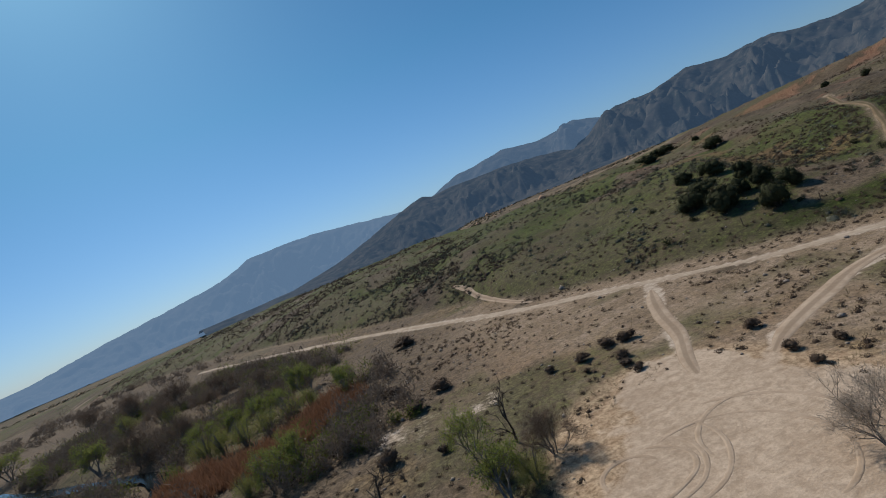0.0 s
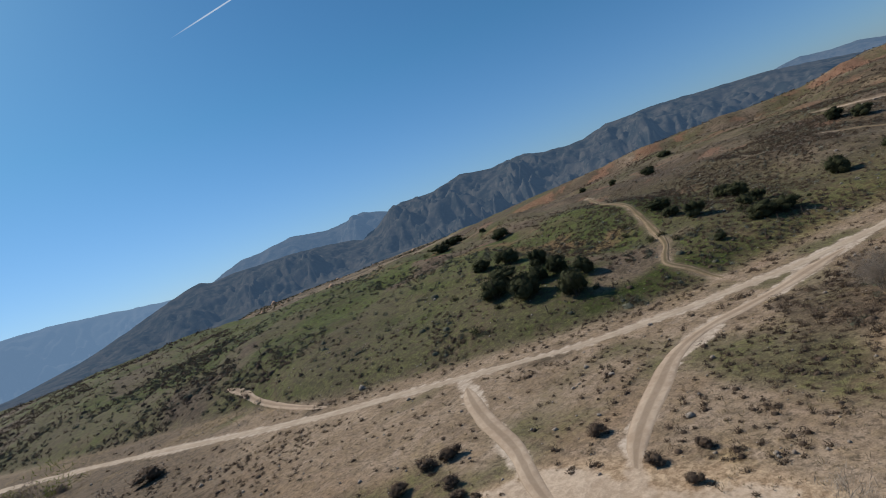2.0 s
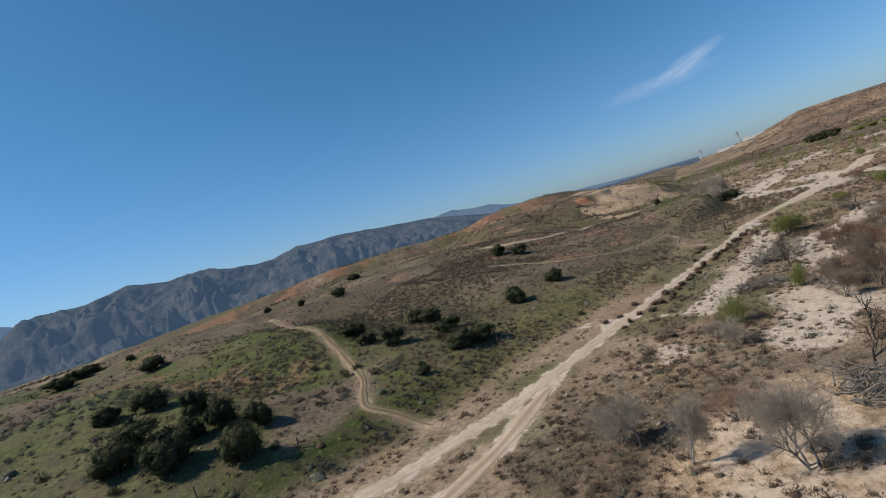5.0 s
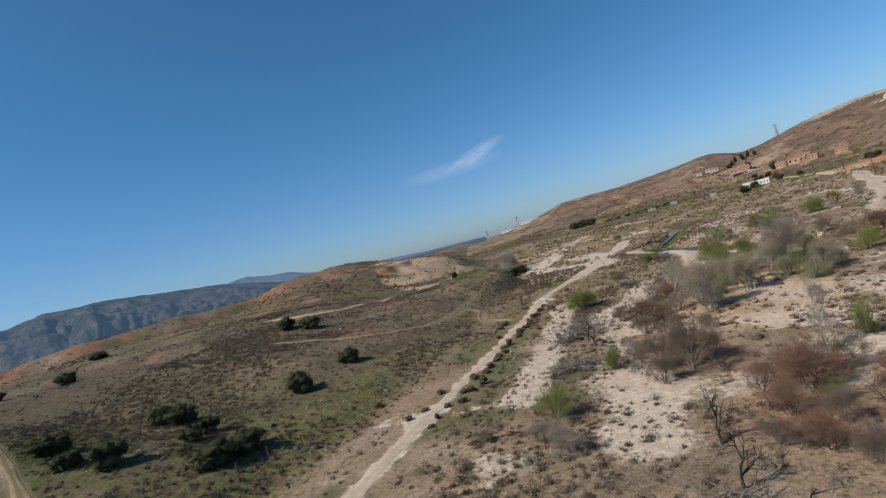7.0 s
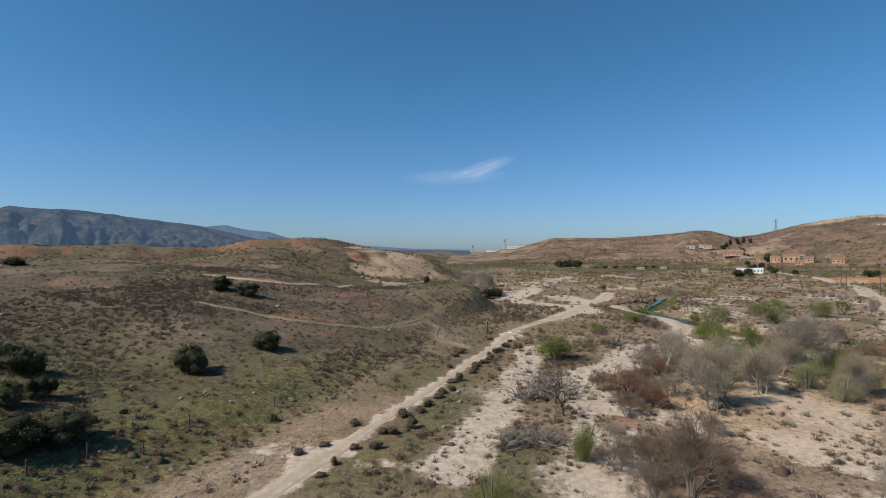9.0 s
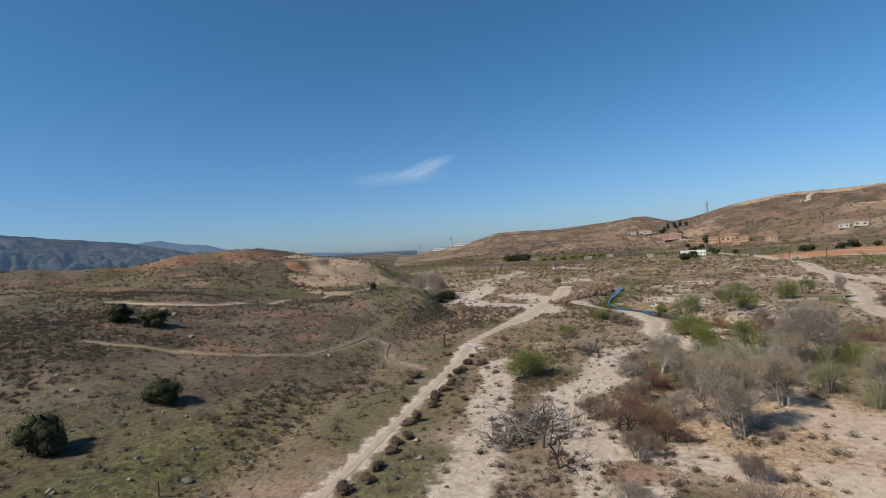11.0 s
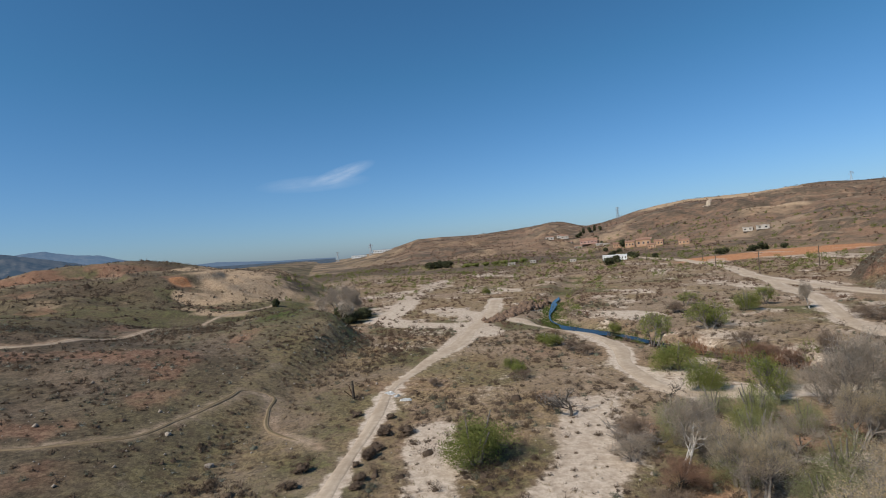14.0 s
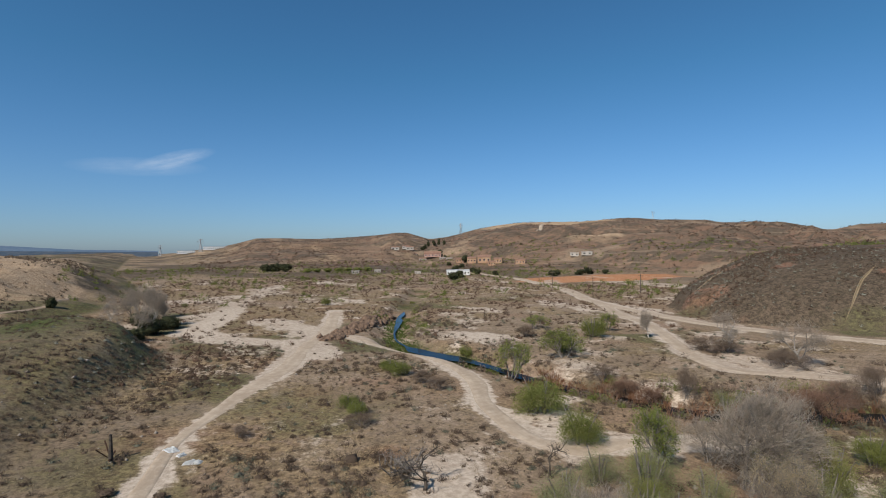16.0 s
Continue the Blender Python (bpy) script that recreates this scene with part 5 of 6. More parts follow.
# the grove between the road and the stream
YELLOWS = [[("crown", bush_mesh("crown", 150 + k, 11000, 0.0105, YELLOW_LEAF, 11, 0.75, core=False), "thin yellow-green leaves"), ("stem_base", stem_mesh(154 + k, GREY_BARK, 10), "grey bare stems")] for k in range(2)]
OLIVES = [[("crown", bush_mesh("crown", 140 + k, 13000, 0.0085, OLIVE_LEAF, 10, 0.75, core=False), "thin grey-green leaves"), ("stem_base", stem_mesh(144 + k, GREY_BARK, 10), "grey bare stems")] for k in range(3)]
plant("grove_bush", OLIVES, [(130.7, 1.2, 5, 3.6), (119.5, 4.3, 5, 4.5), (129.3, -5.8, 6.5, 4.4), (125.5, -7.5, 4.6, 3.8), (133, -4.5, 4.4, 3.2), (136.5, -15.6, 5, 3.2), (142.2, -34.7, 4.7, 3.7), (127, -18.5, 5, 4), (118, -16, 5, 4), (113.5, 3.2, 5.5, 4.2), (117.5, -2.5, 6, 4.6), (123.6, -1.2, 5.5, 4.4), (114, -7.5, 5.5, 4.2), (108.5, -8, 5, 3.8), (121, -12.8, 5.5, 4.4), (127.8, 3.4, 4.6, 3.4)], "thin grey-green brush of the streamside grove", "bush", "grove bushes")
plant("yellow_bush", YELLOWS, [(80.3, 32.6, 4.1, 4.4), (82.5, 3.2, 3.2, 4.1), (122.8, -18.1, 4.5, 4.5), (127.5, -3.5, 4, 3.4), (131.5, -8.5, 3.6, 3), (118, -22, 5, 4.4), (112.5, -14, 4, 3.4)], "yellow-green leafing bush on the river flat", "bush", "grove bushes")
plant("grey_bush", GREYS, [(72.6, 32.6, 3.6, 2.9), (110, 10.5, 4.6, 3.0), (126, 8.6, 4, 2.8), (131, -15.5, 5, 4.2), (96, 21, 3, 1.8), (76, 34.5, 3, 2)], "wide leafless grey bush on the river flat", "bush", "grey bushes")
plant("yellow_bush", YELLOWS, [(-42.4, 88.2, 5.6, 5), (-39.4, 87.8, 5.4, 5), (-35.5, 87, 5.6, 5.2), (-32, 88, 5.4, 5.2), (-28.8, 90.8, 5.2, 5), (-26.1, 93.3, 4.8, 4.6), (-28.2, 64.2, 4, 3.4), (-0.8, 43.5, 3.4, 3.2), (1.5, 41, 3.2, 3), (-91, 153, 8, 7), (-70.7, 137.5, 7, 6)], "bright yellow-green leafing bush by the western stream", "bush", "streamside bushes")
plant("willow", WILLOWS, [(-44.2, 94, 6, 5.6), (-39.6, 94, 6, 5.6), (-35.8, 95, 6, 5.6), (-32.2, 97, 6, 5.4), (-29.2, 105.5, 6, 7), (-18.8, 90.4, 5, 6), (-24.5, 63, 6, 5.5), (-21.7, 67.7, 4.5, 5)], "leafy yellow-green willow by the western stream", "tree", "streamside willows")

# ---- ground cover, too many to count ----
def scatter(name, count, box, density, size, mat, blades, seed, label, category, tall=0.8, spiky=0.0, leaf=0.11, heart=0.72):
    """Low plants strewn by a density, each a rough mound bristling with small blades, joined into one object."""
    rng = np.random.default_rng(seed)
    x, y = rng.uniform(box[0], box[1], count * 6), rng.uniform(box[2], box[3], count * 6)
    keep = rng.random(len(x)) < density(x, y)
    x, y = x[keep][:count], y[keep][:count]
    n = len(x)
    s = size * rng.lognormal(-0.05, 0.36, n)
    squash = tall * rng.uniform(0.7, 1.2, n)
    base = np.stack([x, y, height(x, y) - 0.03], 1)
    verts, faces, at = [], [], 0
    if heart:
        a = 2 * np.pi * (np.arange(7) / 7)[None] + rng.uniform(0, 6.28, (n, 1))
        low = np.stack([np.cos(a), np.sin(a), np.zeros_like(a)], -1) * rng.uniform(0.7, 1.15, (n, 7, 1))
        up = np.stack([np.cos(a + 0.45) * 0.75, np.sin(a + 0.45) * 0.75, np.full_like(a, 0.75)], -1) * rng.uniform(0.7, 1.2, (n, 7, 1))
        top = np.stack([np.zeros((n, 1)), np.zeros((n, 1)), rng.uniform(0.9, 1.25, (n, 1))], -1)
        dome = np.concatenate([low, up, top], 1) * np.stack([s, s, 1.3 * s * squash], 1)[:, None] * 0.5 * heart
        verts.append((base[:, None] + dome).reshape(-1, 3))
        i = np.arange(7)
        j = (i + 1) % 7
        f = np.concatenate([np.stack([i, j, i + 7], 1), np.stack([j, j + 7, i + 7], 1), np.stack([i + 7, j + 7, np.full(7, 14)], 1)])
        faces.append((f[None] + 15 * np.arange(n)[:, None, None]).reshape(-1, 3))
        at = 15 * n
    d = rng.normal(0, 1, (n, blades, 3))
    d[..., 2] = np.abs(d[..., 2])
    d /= np.linalg.norm(d, axis=2)[..., None]
    rad = rng.uniform(0.05, 1.0, (n, blades, 1)) ** 0.6
    c = d * rad * np.stack([0.5 * s, 0.5 * s, squash * s], 1)[:, None]
    u = d + rng.normal(0, 0.25, d.shape) if spiky else d * 0.5 + rng.normal(0, 0.6, d.shape) + np.array([0, 0, 0.35])
    u[..., 2] += spiky
    u /= np.linalg.norm(u, axis=2)[..., None]
    w = np.cross(u, rng.normal(0, 1, d.shape))
    w /= np.linalg.norm(w, axis=2)[..., None]
    long = leaf * (1.6 if spiky else 1.35) * rng.uniform(0.6, 1.6, rad.shape) * np.sqrt(s / size)[:, None, None]
    flat = leaf * (0.3 if spiky else 0.48)
    v = base[:, None, None, :] + np.stack([c - u * long, c + w * flat, c + u * long * 1.1 - w * flat * 0.6], 2)
    verts.append(v.reshape(-1, 3))
    faces.append(at + np.arange(n * blades * 3).reshape(-1, 3))
    me = fast_mesh(name, np.concatenate(verts), np.concatenate(faces))
    me.materials.append(mat)
    return tagged(new(name, me), label, category, kind="stuff")


def on_hill(x, y):
    s = foot_depth(x, y)
    return smooth(0.5, 4, s) * (1 - 0.3 * smooth(58, 68, x) * (1 - smooth(80, 100, x))) * (0.16 + 0.84 * smooth(-0.05, 0.22, fbm(x, y, 20, 4, 201))) * (1 - smooth(60, 150, s) * 0.6) * (1 - road_like(x, y))


def on_mesa(x, y):
    bare = 1 - smooth(0.8, 1.1, np.hypot((x - 345) / 55, (y - 75) / 20))
    return on_hill(x, y) * (1 - 0.9 * bare)


def road_like(x, y):
    d = np.minimum.reduce([line_distance(x, y, l) - w for l, w in ((MAIN_ROAD, 2.6), (LEFT_FORK, 1.6), (RIGHT_FORK, 1.6), (HILL_TRAIL, 1.0), (SLOPE_PATH, 1.0), (MESA_PATH, 1.2), (RIVER_ROAD, 2.6), (FAR_ROAD, 3.2), (FAR_TRACK, 2.4), (STREAM, 2.6), (WEST_STREAM, 3.0))])
    lot = 1 - smooth(0.85, 1.05, np.hypot((x - 14) / 10.5, (y - 35) / 14))
    return np.maximum(1 - smooth(0, 0.8, d), lot)


def on_flat(x, y):
    s = foot_depth(x, y)
    return (1 - smooth(0, 8, s)) * (1 - road_like(x, y)) * (0.25 + 0.75 * smooth(-0.1, 0.25, fbm(x, y, 12, 3, 211))) * (1 - 0.75 * road_cover(x, y)) * smooth(0.9, 1.15, np.hypot((x - 350) / 33, (y + 226) / 84))


def on_dark_hill(x, y):
    return 0.9 * smooth(0, 4, south_depth(x, y)) * (1 - smooth(70, 90, south_depth(x, y))) * (0.3 + 0.7 * smooth(-0.2, 0.2, fbm(x, y, 14, 3, 221)))


def on_verge(x, y):
    d = np.abs(line_distance(x, y, MAIN_ROAD) - 4.0)
    return (1 - smooth(0.6, 2.2, d)) * 0.8


def in_west(x, y):
    return (1 - smooth(-3, 3, foot_depth(x, y) + 6)) * smooth(-0.12, 0.12, fbm(x, y, 18, 3, 251)) * (1 - smooth(-16, -4, x)) * smooth(6, 12, line_distance(x, y, MAIN_ROAD)) * smooth(2.5, 4, line_distance(x, y, WEST_STREAM)) * smooth(6, 8, line_distance(x, y, REED_LINE))


def by_stream(x, y):
    d = line_distance(x, y, STREAM)
    return smooth(2.6, 3.6, d) * (1 - smooth(5, 9, d)) * smooth(-0.1, 0.15, fbm(x, y, 9, 3, 255)) * (1 - 0.85 * smooth(176, 182, x) * (1 - smooth(200, 206, x))) * (1 - road_like(x, y))


def in_hollow(x, y):
    return np.exp(-((x - 57) / 11) ** 2 - ((y - 93) / 15) ** 2) + 0.7 * np.exp(-((x - 84) / 8) ** 2 - ((y - 76) / 12) ** 2) + 0.25 * np.exp(-((x - 100) / 14) ** 2 - ((y - 190) / 16) ** 2)


NEAR, MID, FLAT = (-40, 200, -60, 150), (-110, 320, -110, 230), (45, 230, -80, 45)
scatter("hill_scrub", 6500, (20, 235, 24, 112), on_hill, 0.8, SCRUB, 64, 301, "low dark brown scrub over the grassy slope", "scrub", 0.5, leaf=0.066, heart=0.42)
scatter("hill_brush", 6000, (-70, 260, 40, 270), on_hill, 0.95, SCRUB, 34, 314, "brown brush over the upper slope", "scrub", 0.5, leaf=0.088, heart=0.42)
scatter("hill_bushes", 1000, (-70, 78, 60, 230), on_hill, 1.6, SAGE, 110, 319, "dark green bushes over the western slope", "bushes", 0.5, leaf=0.095, heart=0.42)
scatter("west_hill_scrub", 3500, (-280, 20, 110, 480), on_hill, 2.2, SCRUB, 9, 321, "dark scrub over the far western slope", "scrub", 0.5, leaf=0.28, heart=0.42)
scatter("mesa_scrub", 2800, (235, 480, 55, 280), on_mesa, 1.6, SCRUB, 12, 320, "dark scrub over the mesa and its flanks", "scrub", 0.5, leaf=0.25, heart=0.42)
scatter("hill_sage", 1500, (20, 230, 42, 130), on_hill, 0.75, SAGE, 60, 302, "grey-green sagebrush over the slope", "sagebrush", 0.5, leaf=0.062, heart=0.42)
scatter("silver_sage", 700, (60, 235, 24, 112), on_hill, 0.9, SILVER_SAGE, 60, 322, "silvery grey-green sagebrush dotted over the slope", "sagebrush", 0.5, leaf=0.066, heart=0.42)
scatter("hollow_scrub", 120, (20, 140, 50, 220), in_hollow, 1.7, OAK_LEAF, 170, 315, "dark scrub oak thicket in the hillside hollows", "thicket", 0.55, leaf=0.14, heart=0)
scatter("flat_scrub", 5200, (40, 195, -50, 60), on_flat, 0.75, SCRUB, 60, 303, "dry brown scrub scattered over the river flat", "scrub", 0.5, leaf=0.062, heart=0.42)
scatter("flat_brush", 1300, FLAT, on_flat, 1.3, SCRUB, 170, 316, "knee-high to waist-high dry brush over the river flat", "brush", 0.5, leaf=0.07, heart=0.42)
scatter("flat_sage", 600, FLAT, on_flat, 1.2, SAGE, 130, 305, "grey-green low bushes over the river flat", "sagebrush", 0.5, leaf=0.066, heart=0.42)
scatter("flat_weeds", 5500, FLAT, on_flat, 0.5, SCRUB, 16, 317, "low dead weeds over the river flat", "weeds", 0.5, leaf=0.06, heart=0)
scatter("lot_scrub", 1500, (-30, 60, 35, 110), on_flat, 0.75, SCRUB, 60, 308, "dry brown scrub beside the tracks", "scrub", 0.5, leaf=0.062, heart=0.42)
scatter("flat_straw", 11000, NEAR, on_flat, 0.55, STRAW, 9, 304, "tufts of straw-coloured dry grass", "dry grass", 0.5, 0.8, leaf=0.09, heart=0)
scatter("verge_shrubs", 420, MID, on_verge, 0.9, SCRUB, 110, 306, "dark dry shrubs along the road's edge", "scrub", 0.5, leaf=0.06, heart=0.42)
scatter("dark_hill_scrub", 11000, (20, 300, -300, -95), on_dark_hill, 1.0, SCRUB, 14, 307, "brown scrub covering the far hill", "scrub", 0.5, leaf=0.16, heart=0.42)
scatter("dark_hill_sage", 3800, (20, 300, -300, -95), on_dark_hill, 1.0, SILVER_SAGE, 8, 313, "grey-green sagebrush covering the far hill", "sagebrush", 0.5, leaf=0.17, heart=0.42)
scatter("west_thicket", 1150, (-120, 0, 55, 200), in_west, 3.9, THICKET, 170, 309, "dense leafless brown thicket along the western stream", "thicket", 0.75, leaf=0.22, heart=0)
scatter("west_woods", 500, (-260, 0, 120, 380), in_west, 5.5, THICKET, 60, 318, "grey-brown leafless woods farther up the western stream", "woods", 0.75, leaf=0.42, heart=0)
scatter("west_willows", 330, (-130, 0, 60, 220), in_west, 3.8, BUSH_LEAF, 220, 310, "dense olive-green willows along the western stream", "thicket", 0.75, leaf=0.2, heart=0)
scatter("stream_brush", 560, (60, 262, -75, -8), by_stream, 1.9, BROWN_TWIG, 100, 311, "brown brush along the stream banks", "brush", 0.6, leaf=0.13, heart=0)
scatter("stream_willows", 260, (90, 262, -75, -8), by_stream, 2.1, BUSH_LEAF, 130, 312, "olive-green brush along the stream banks", "brush", 0.6, leaf=0.12, heart=0)

# ---- things on the ground and far off ----
def part(name, bm, mat, parent, label=""):
    me = bpy.data.meshes.new(name)
    bm.to_mesh(me)
    bm.free()
    me.materials.append(mat)
    ob = new(name, me)
    ob.parent = parent
    if label:
        tagged(ob, label)
    return ob


def root_at(name, x, y, turn=0.0, dz=0.0, size=1.0):
    root = new(name)
    root.empty_display_size = size
    root.matrix_basis = pose(x, y, float(height(x, y)) + dz, 0, 0, turn)
    return root


def box(x0, x1, y0, y1, z0, z1, bevel=0.0):
    bm = bmesh.new()
    bmesh.ops.create_cube(bm, size=1, matrix=Matrix.Translation(((x0 + x1) / 2, (y0 + y1) / 2, (z0 + z1) / 2)) @ Matrix.Diagonal((x1 - x0, y1 - y0, z1 - z0, 1)))
    if bevel:
        bmesh.ops.bevel(bm, geom=bm.edges[:], offset=bevel, segments=1, affect="EDGES")
    return bm


def gable(lx, ly, z0, rise, over=0.4, thick=0.18):
    """A pitched roof with its ridge along x."""
    bm = bmesh.new()
    hx, hy = lx / 2 + over, ly / 2 + over
    low = [bm.verts.new(p) for p in ((-hx, -hy, z0), (hx, -hy, z0), (hx, hy, z0), (-hx, hy, z0))]
    top = [bm.verts.new(p) for p in ((-hx, -hy, z0 + thick), (hx, -hy, z0 + thick), (hx, hy, z0 + thick), (-hx, hy, z0 + thick))]
    r = [bm.verts.new(p) for p in ((-hx, 0, z0 + rise), (hx, 0, z0 + rise))]
    for f in ((low[3], low[2], low[1], low[0]), (low[0], low[1], top[1], top[0]), (low[2], low[3], top[3], top[2]), (top[0], top[1], r[1], r[0]), (top[2], top[3], r[0], r[1]), (low[1], low[2], top[2], r[1], top[1]), (low[3], low[0], top[0], r[0], top[3])):
        bm.faces.new(f)
    return bm


def house(x, y, turn, lx, ly, high, wall, roof, rise, label, group, bays):
    root = root_at("house", x, y, turn, -0.3, 4)
    part("wall", box(-lx / 2, lx / 2, -ly / 2, ly / 2, 0, high), wall, root)
    part("roof", gable(lx, ly, high, rise) if rise else box(-lx / 2 - 0.3, lx / 2 + 0.3, -ly / 2 - 0.3, ly / 2 + 0.3, high, high + 0.35), roof, root)
    step = lx / bays
    for k in range(bays):
        cx = -lx / 2 + (k + 0.5) * step
        for side in (-1, 1):
            if k == bays // 2 and side == -1:
                door = part("door", box(cx - 0.6, cx + 0.6, -ly / 2 - 0.05, -ly / 2 + 0.1, 0.3, 2.5), WOOD, root)
                part("handle", box(cx + 0.4, cx + 0.5, -ly / 2 - 0.12, -ly / 2 - 0.04, 1.3, 1.42), STEEL, door)
                continue
            y0 = side * ly / 2
            frame_ob = part("window", box(cx - step * 0.22, cx + step * 0.22, y0 - 0.06, y0 + 0.06, high * 0.38, high * 0.72), PALE_WALL, root, "pale window frame")
            part("pane", box(cx - step * 0.18, cx + step * 0.18, y0 - 0.09, y0 + 0.09, high * 0.41, high * 0.69), GLASS_DARK, frame_ob, "dark glass pane")
    return tagged(root, label, "building", group)


house(446, -172, 62, 17, 8, 3.8, WHITE, WHITE, 0, "long low white building with a flat pale roof", "valley buildings", 8)
for x, y, turn, lx, ly, high in ((578, -265, 55, 9, 8, 5.5), (562, -270, 60, 13, 8, 6.5), (545, -276, 48, 8, 7, 4.5), (536, -262, 60, 7, 6, 3.6), (598, -262, 66, 8, 7, 4.4), (520, -285, 52, 9, 6, 4)):
    house(x, y, turn, lx, ly, high, STUCCO, TILE, 1.4, "orange stucco house with a tiled roof", "valley houses", 3)
house(783, -324, 62, 24, 13, 5.0, PINK_WALL, TILE, 3.5, "wide pinkish house on the valley slope", "valley houses", 5)
for x, y, turn, lx, ly, high in ((775, -304, 60, 10, 7, 4), (655, -332, 58, 14, 7, 4), (910, -346, 66, 13, 8, 5), (927, -327, 62, 13, 8, 5), (940, -352, 62, 11, 8, 5), (504, -340, 48, 8, 6, 3.6), (491, -344, 50, 10, 6, 3.6), (690, -300, 60, 8, 6, 3.6), (742, -318, 60, 8, 6, 3.6), (860, -330, 60, 10, 8, 4.5)):
    house(x, y, turn, lx, ly, high, PALE_WALL, PALE_WALL if high < 4 else TILE, 0 if high < 4 else 1.5, "small pale house on the valley slope", "pale houses", 2)
for x, y, turn, lx in ((506, -112, 70, 6), (514, -134, 66, 5), (470, -150, 60, 4.5)):
    house(x, y, turn, lx, 2.6, 2.3, PALE_WALL, PALE_WALL, 0, "small pale shed by the valley road", "sheds", 2)
house(1700, -112, 85, 58, 20, 9, WHITE, PALE_WALL, 0, "very long white warehouse on the plateau", "warehouses", 12)
house(1690, -40, 85, 44, 18, 8, WHITE, PALE_WALL, 0, "long white warehouse on the plateau", "warehouses", 10)


def strut(bm, a, b, r, sides=4):
    a, b = Vector(a), Vector(b)
    m = Matrix.Translation((a + b) / 2) @ (b - a).to_track_quat("Z", "Y").to_matrix().to_4x4()
    bmesh.ops.create_cone(bm, cap_ends=True, segments=sides, radius1=r, radius2=r, depth=(b - a).length, matrix=m)


def pylon(x, y, high, turn):
    root = root_at("pylon", x, y, turn, -0.5, 5)
    foot, waist, r = high * 0.13, high * 0.035, high * 0.006
    for sx in (-1, 1):
        for sy in (-1, 1):
            bm = bmesh.new()
            strut(bm, (sx * foot, sy * foot, 0), (sx * waist, sy * waist, high * 0.62), r * 1.6)
            strut(bm, (sx * waist, sy * waist, high * 0.62), (sx * waist * 0.8, sy * waist * 0.8, high), r * 1.4)
            part("leg", bm, STEEL, root)
    bm = bmesh.new()
    levels = [0.0, 0.2, 0.38, 0.52, 0.62, 0.72, 0.82, 0.92, 1.0]
    for lo, hi in zip(levels[:-1], levels[1:]):
        w = [foot + (waist - foot) * min(1, v / 0.62) for v in (lo, hi)]
        for k in range(4):
            c = [((-1, -1), (1, -1), (1, 1), (-1, 1))[(k + j) % 4] for j in (0, 1)]
            strut(bm, (c[0][0] * w[0], c[0][1] * w[0], lo * high), (c[1][0] * w[1], c[1][1] * w[1], hi * high), r, 3)
            strut(bm, (c[1][0] * w[0], c[1][1] * w[0], lo * high), (c[0][0] * w[1], c[0][1] * w[1], hi * high), r, 3)
    part("bracing", bm, STEEL, root)
    for k, v in enumerate((0.70, 0.84, 0.97)):
        bm = bmesh.new()
        reach = high * (0.20, 0.23, 0.17)[k]
        for s in (-1, 1):
            strut(bm, (0, 0, v * high), (s * reach, 0, v * high + 0.2), r * 1.3)
            strut(bm, (0, 0, v * high + high * 0.04), (s * reach, 0, v * high + 0.2), r * 1.1)
            strut(bm, (s * reach, 0, v * high), (s * reach, 0, v * high - high * 0.05), r * 1.6)
        part("crossarm", bm, STEEL, root)
    return tagged(root, "grey steel lattice power pylon on the skyline", "pylon", "power pylons")


pylon(1605, -70, 34, 60)
pylon(1181, -604, 27, 20)
pylon(842, -857, 16, 35)
pylon(2300, 20, 40, 60)


def utility_pole(x, y, high):
    root = root_at("utility_pole", x, y, 30)
    bm = bmesh.new()
    bmesh.ops.create_cone(bm, cap_ends=True, segments=10, radius1=0.19, radius2=0.12, depth=high + 0.6, matrix=Matrix.Translation((0, 0, (high - 0.6) / 2)))
    part("pole", bm, WOOD, root)
    arm = part("crossarm", box(-1.1, 1.1, 0.13, 0.25, high - 0.75, high - 0.6, 0.01), WOOD, root)
    for k in (-0.95, 0.0, 0.95):
        bm = bmesh.new()
        bmesh.ops.create_cone(bm, cap_ends=True, segments=8, radius1=0.05, radius2=0.035, depth=0.2, matrix=Matrix.Translation((k, 0.19, high - 0.5)))
        part("insulator", bm, STEEL, arm)
    return tagged(root, "brown wooden utility pole beside the dirt road", "utility pole", "utility poles")


for x, y, high in ((250.9, -118.5, 8.2), (256, -150, 8.0), (350, -172, 8.4), (300, -140, 8.2), (402, -170, 8.4)):
    utility_pole(x, y, high)


def fence_post(x, y, high, lean):
    root = root_at("fence_post", x, y, lean * 40)
    bm = bmesh.new()
    bmesh.ops.create_cone(bm, cap_ends=True, segments=8, radius1=0.075, radius2=0.06, depth=high + 0.3, matrix=Matrix.Rotation(radians(lean), 4, "X") @ Matrix.Translation((0, 0, (high - 0.3) / 2)))
    part("post", bm, WOOD, root)
    for k in (0.45, 0.85):
        bm = bmesh.new()
        bmesh.ops.create_cone(bm, cap_ends=True, segments=8, radius1=0.085, radius2=0.085, depth=0.05, matrix=Matrix.Rotation(radians(lean), 4, "X") @ Matrix.Translation((0, 0, high * k)))
        part("wire_band", bm, RUST, root)
    return tagged(root, "weathered leaning wooden fence post at the foot of the hill", "fence post", "fence posts")


for k, (x, y, high) in enumerate(((75.7, 63.3, 1.2), (70.8, 65.8, 1.2), (56, 74.9, 1.2), (87.4, 59.8, 1.2), (84.9, 62.5, 1.1), (93, 59.1, 1.1), (81.3, 64.1, 1.1), (47.5, 80.5, 1.2), (101.5, 54.5, 1.1))):
    fence_post(x, y, high, (k * 5) % 9 - 4)

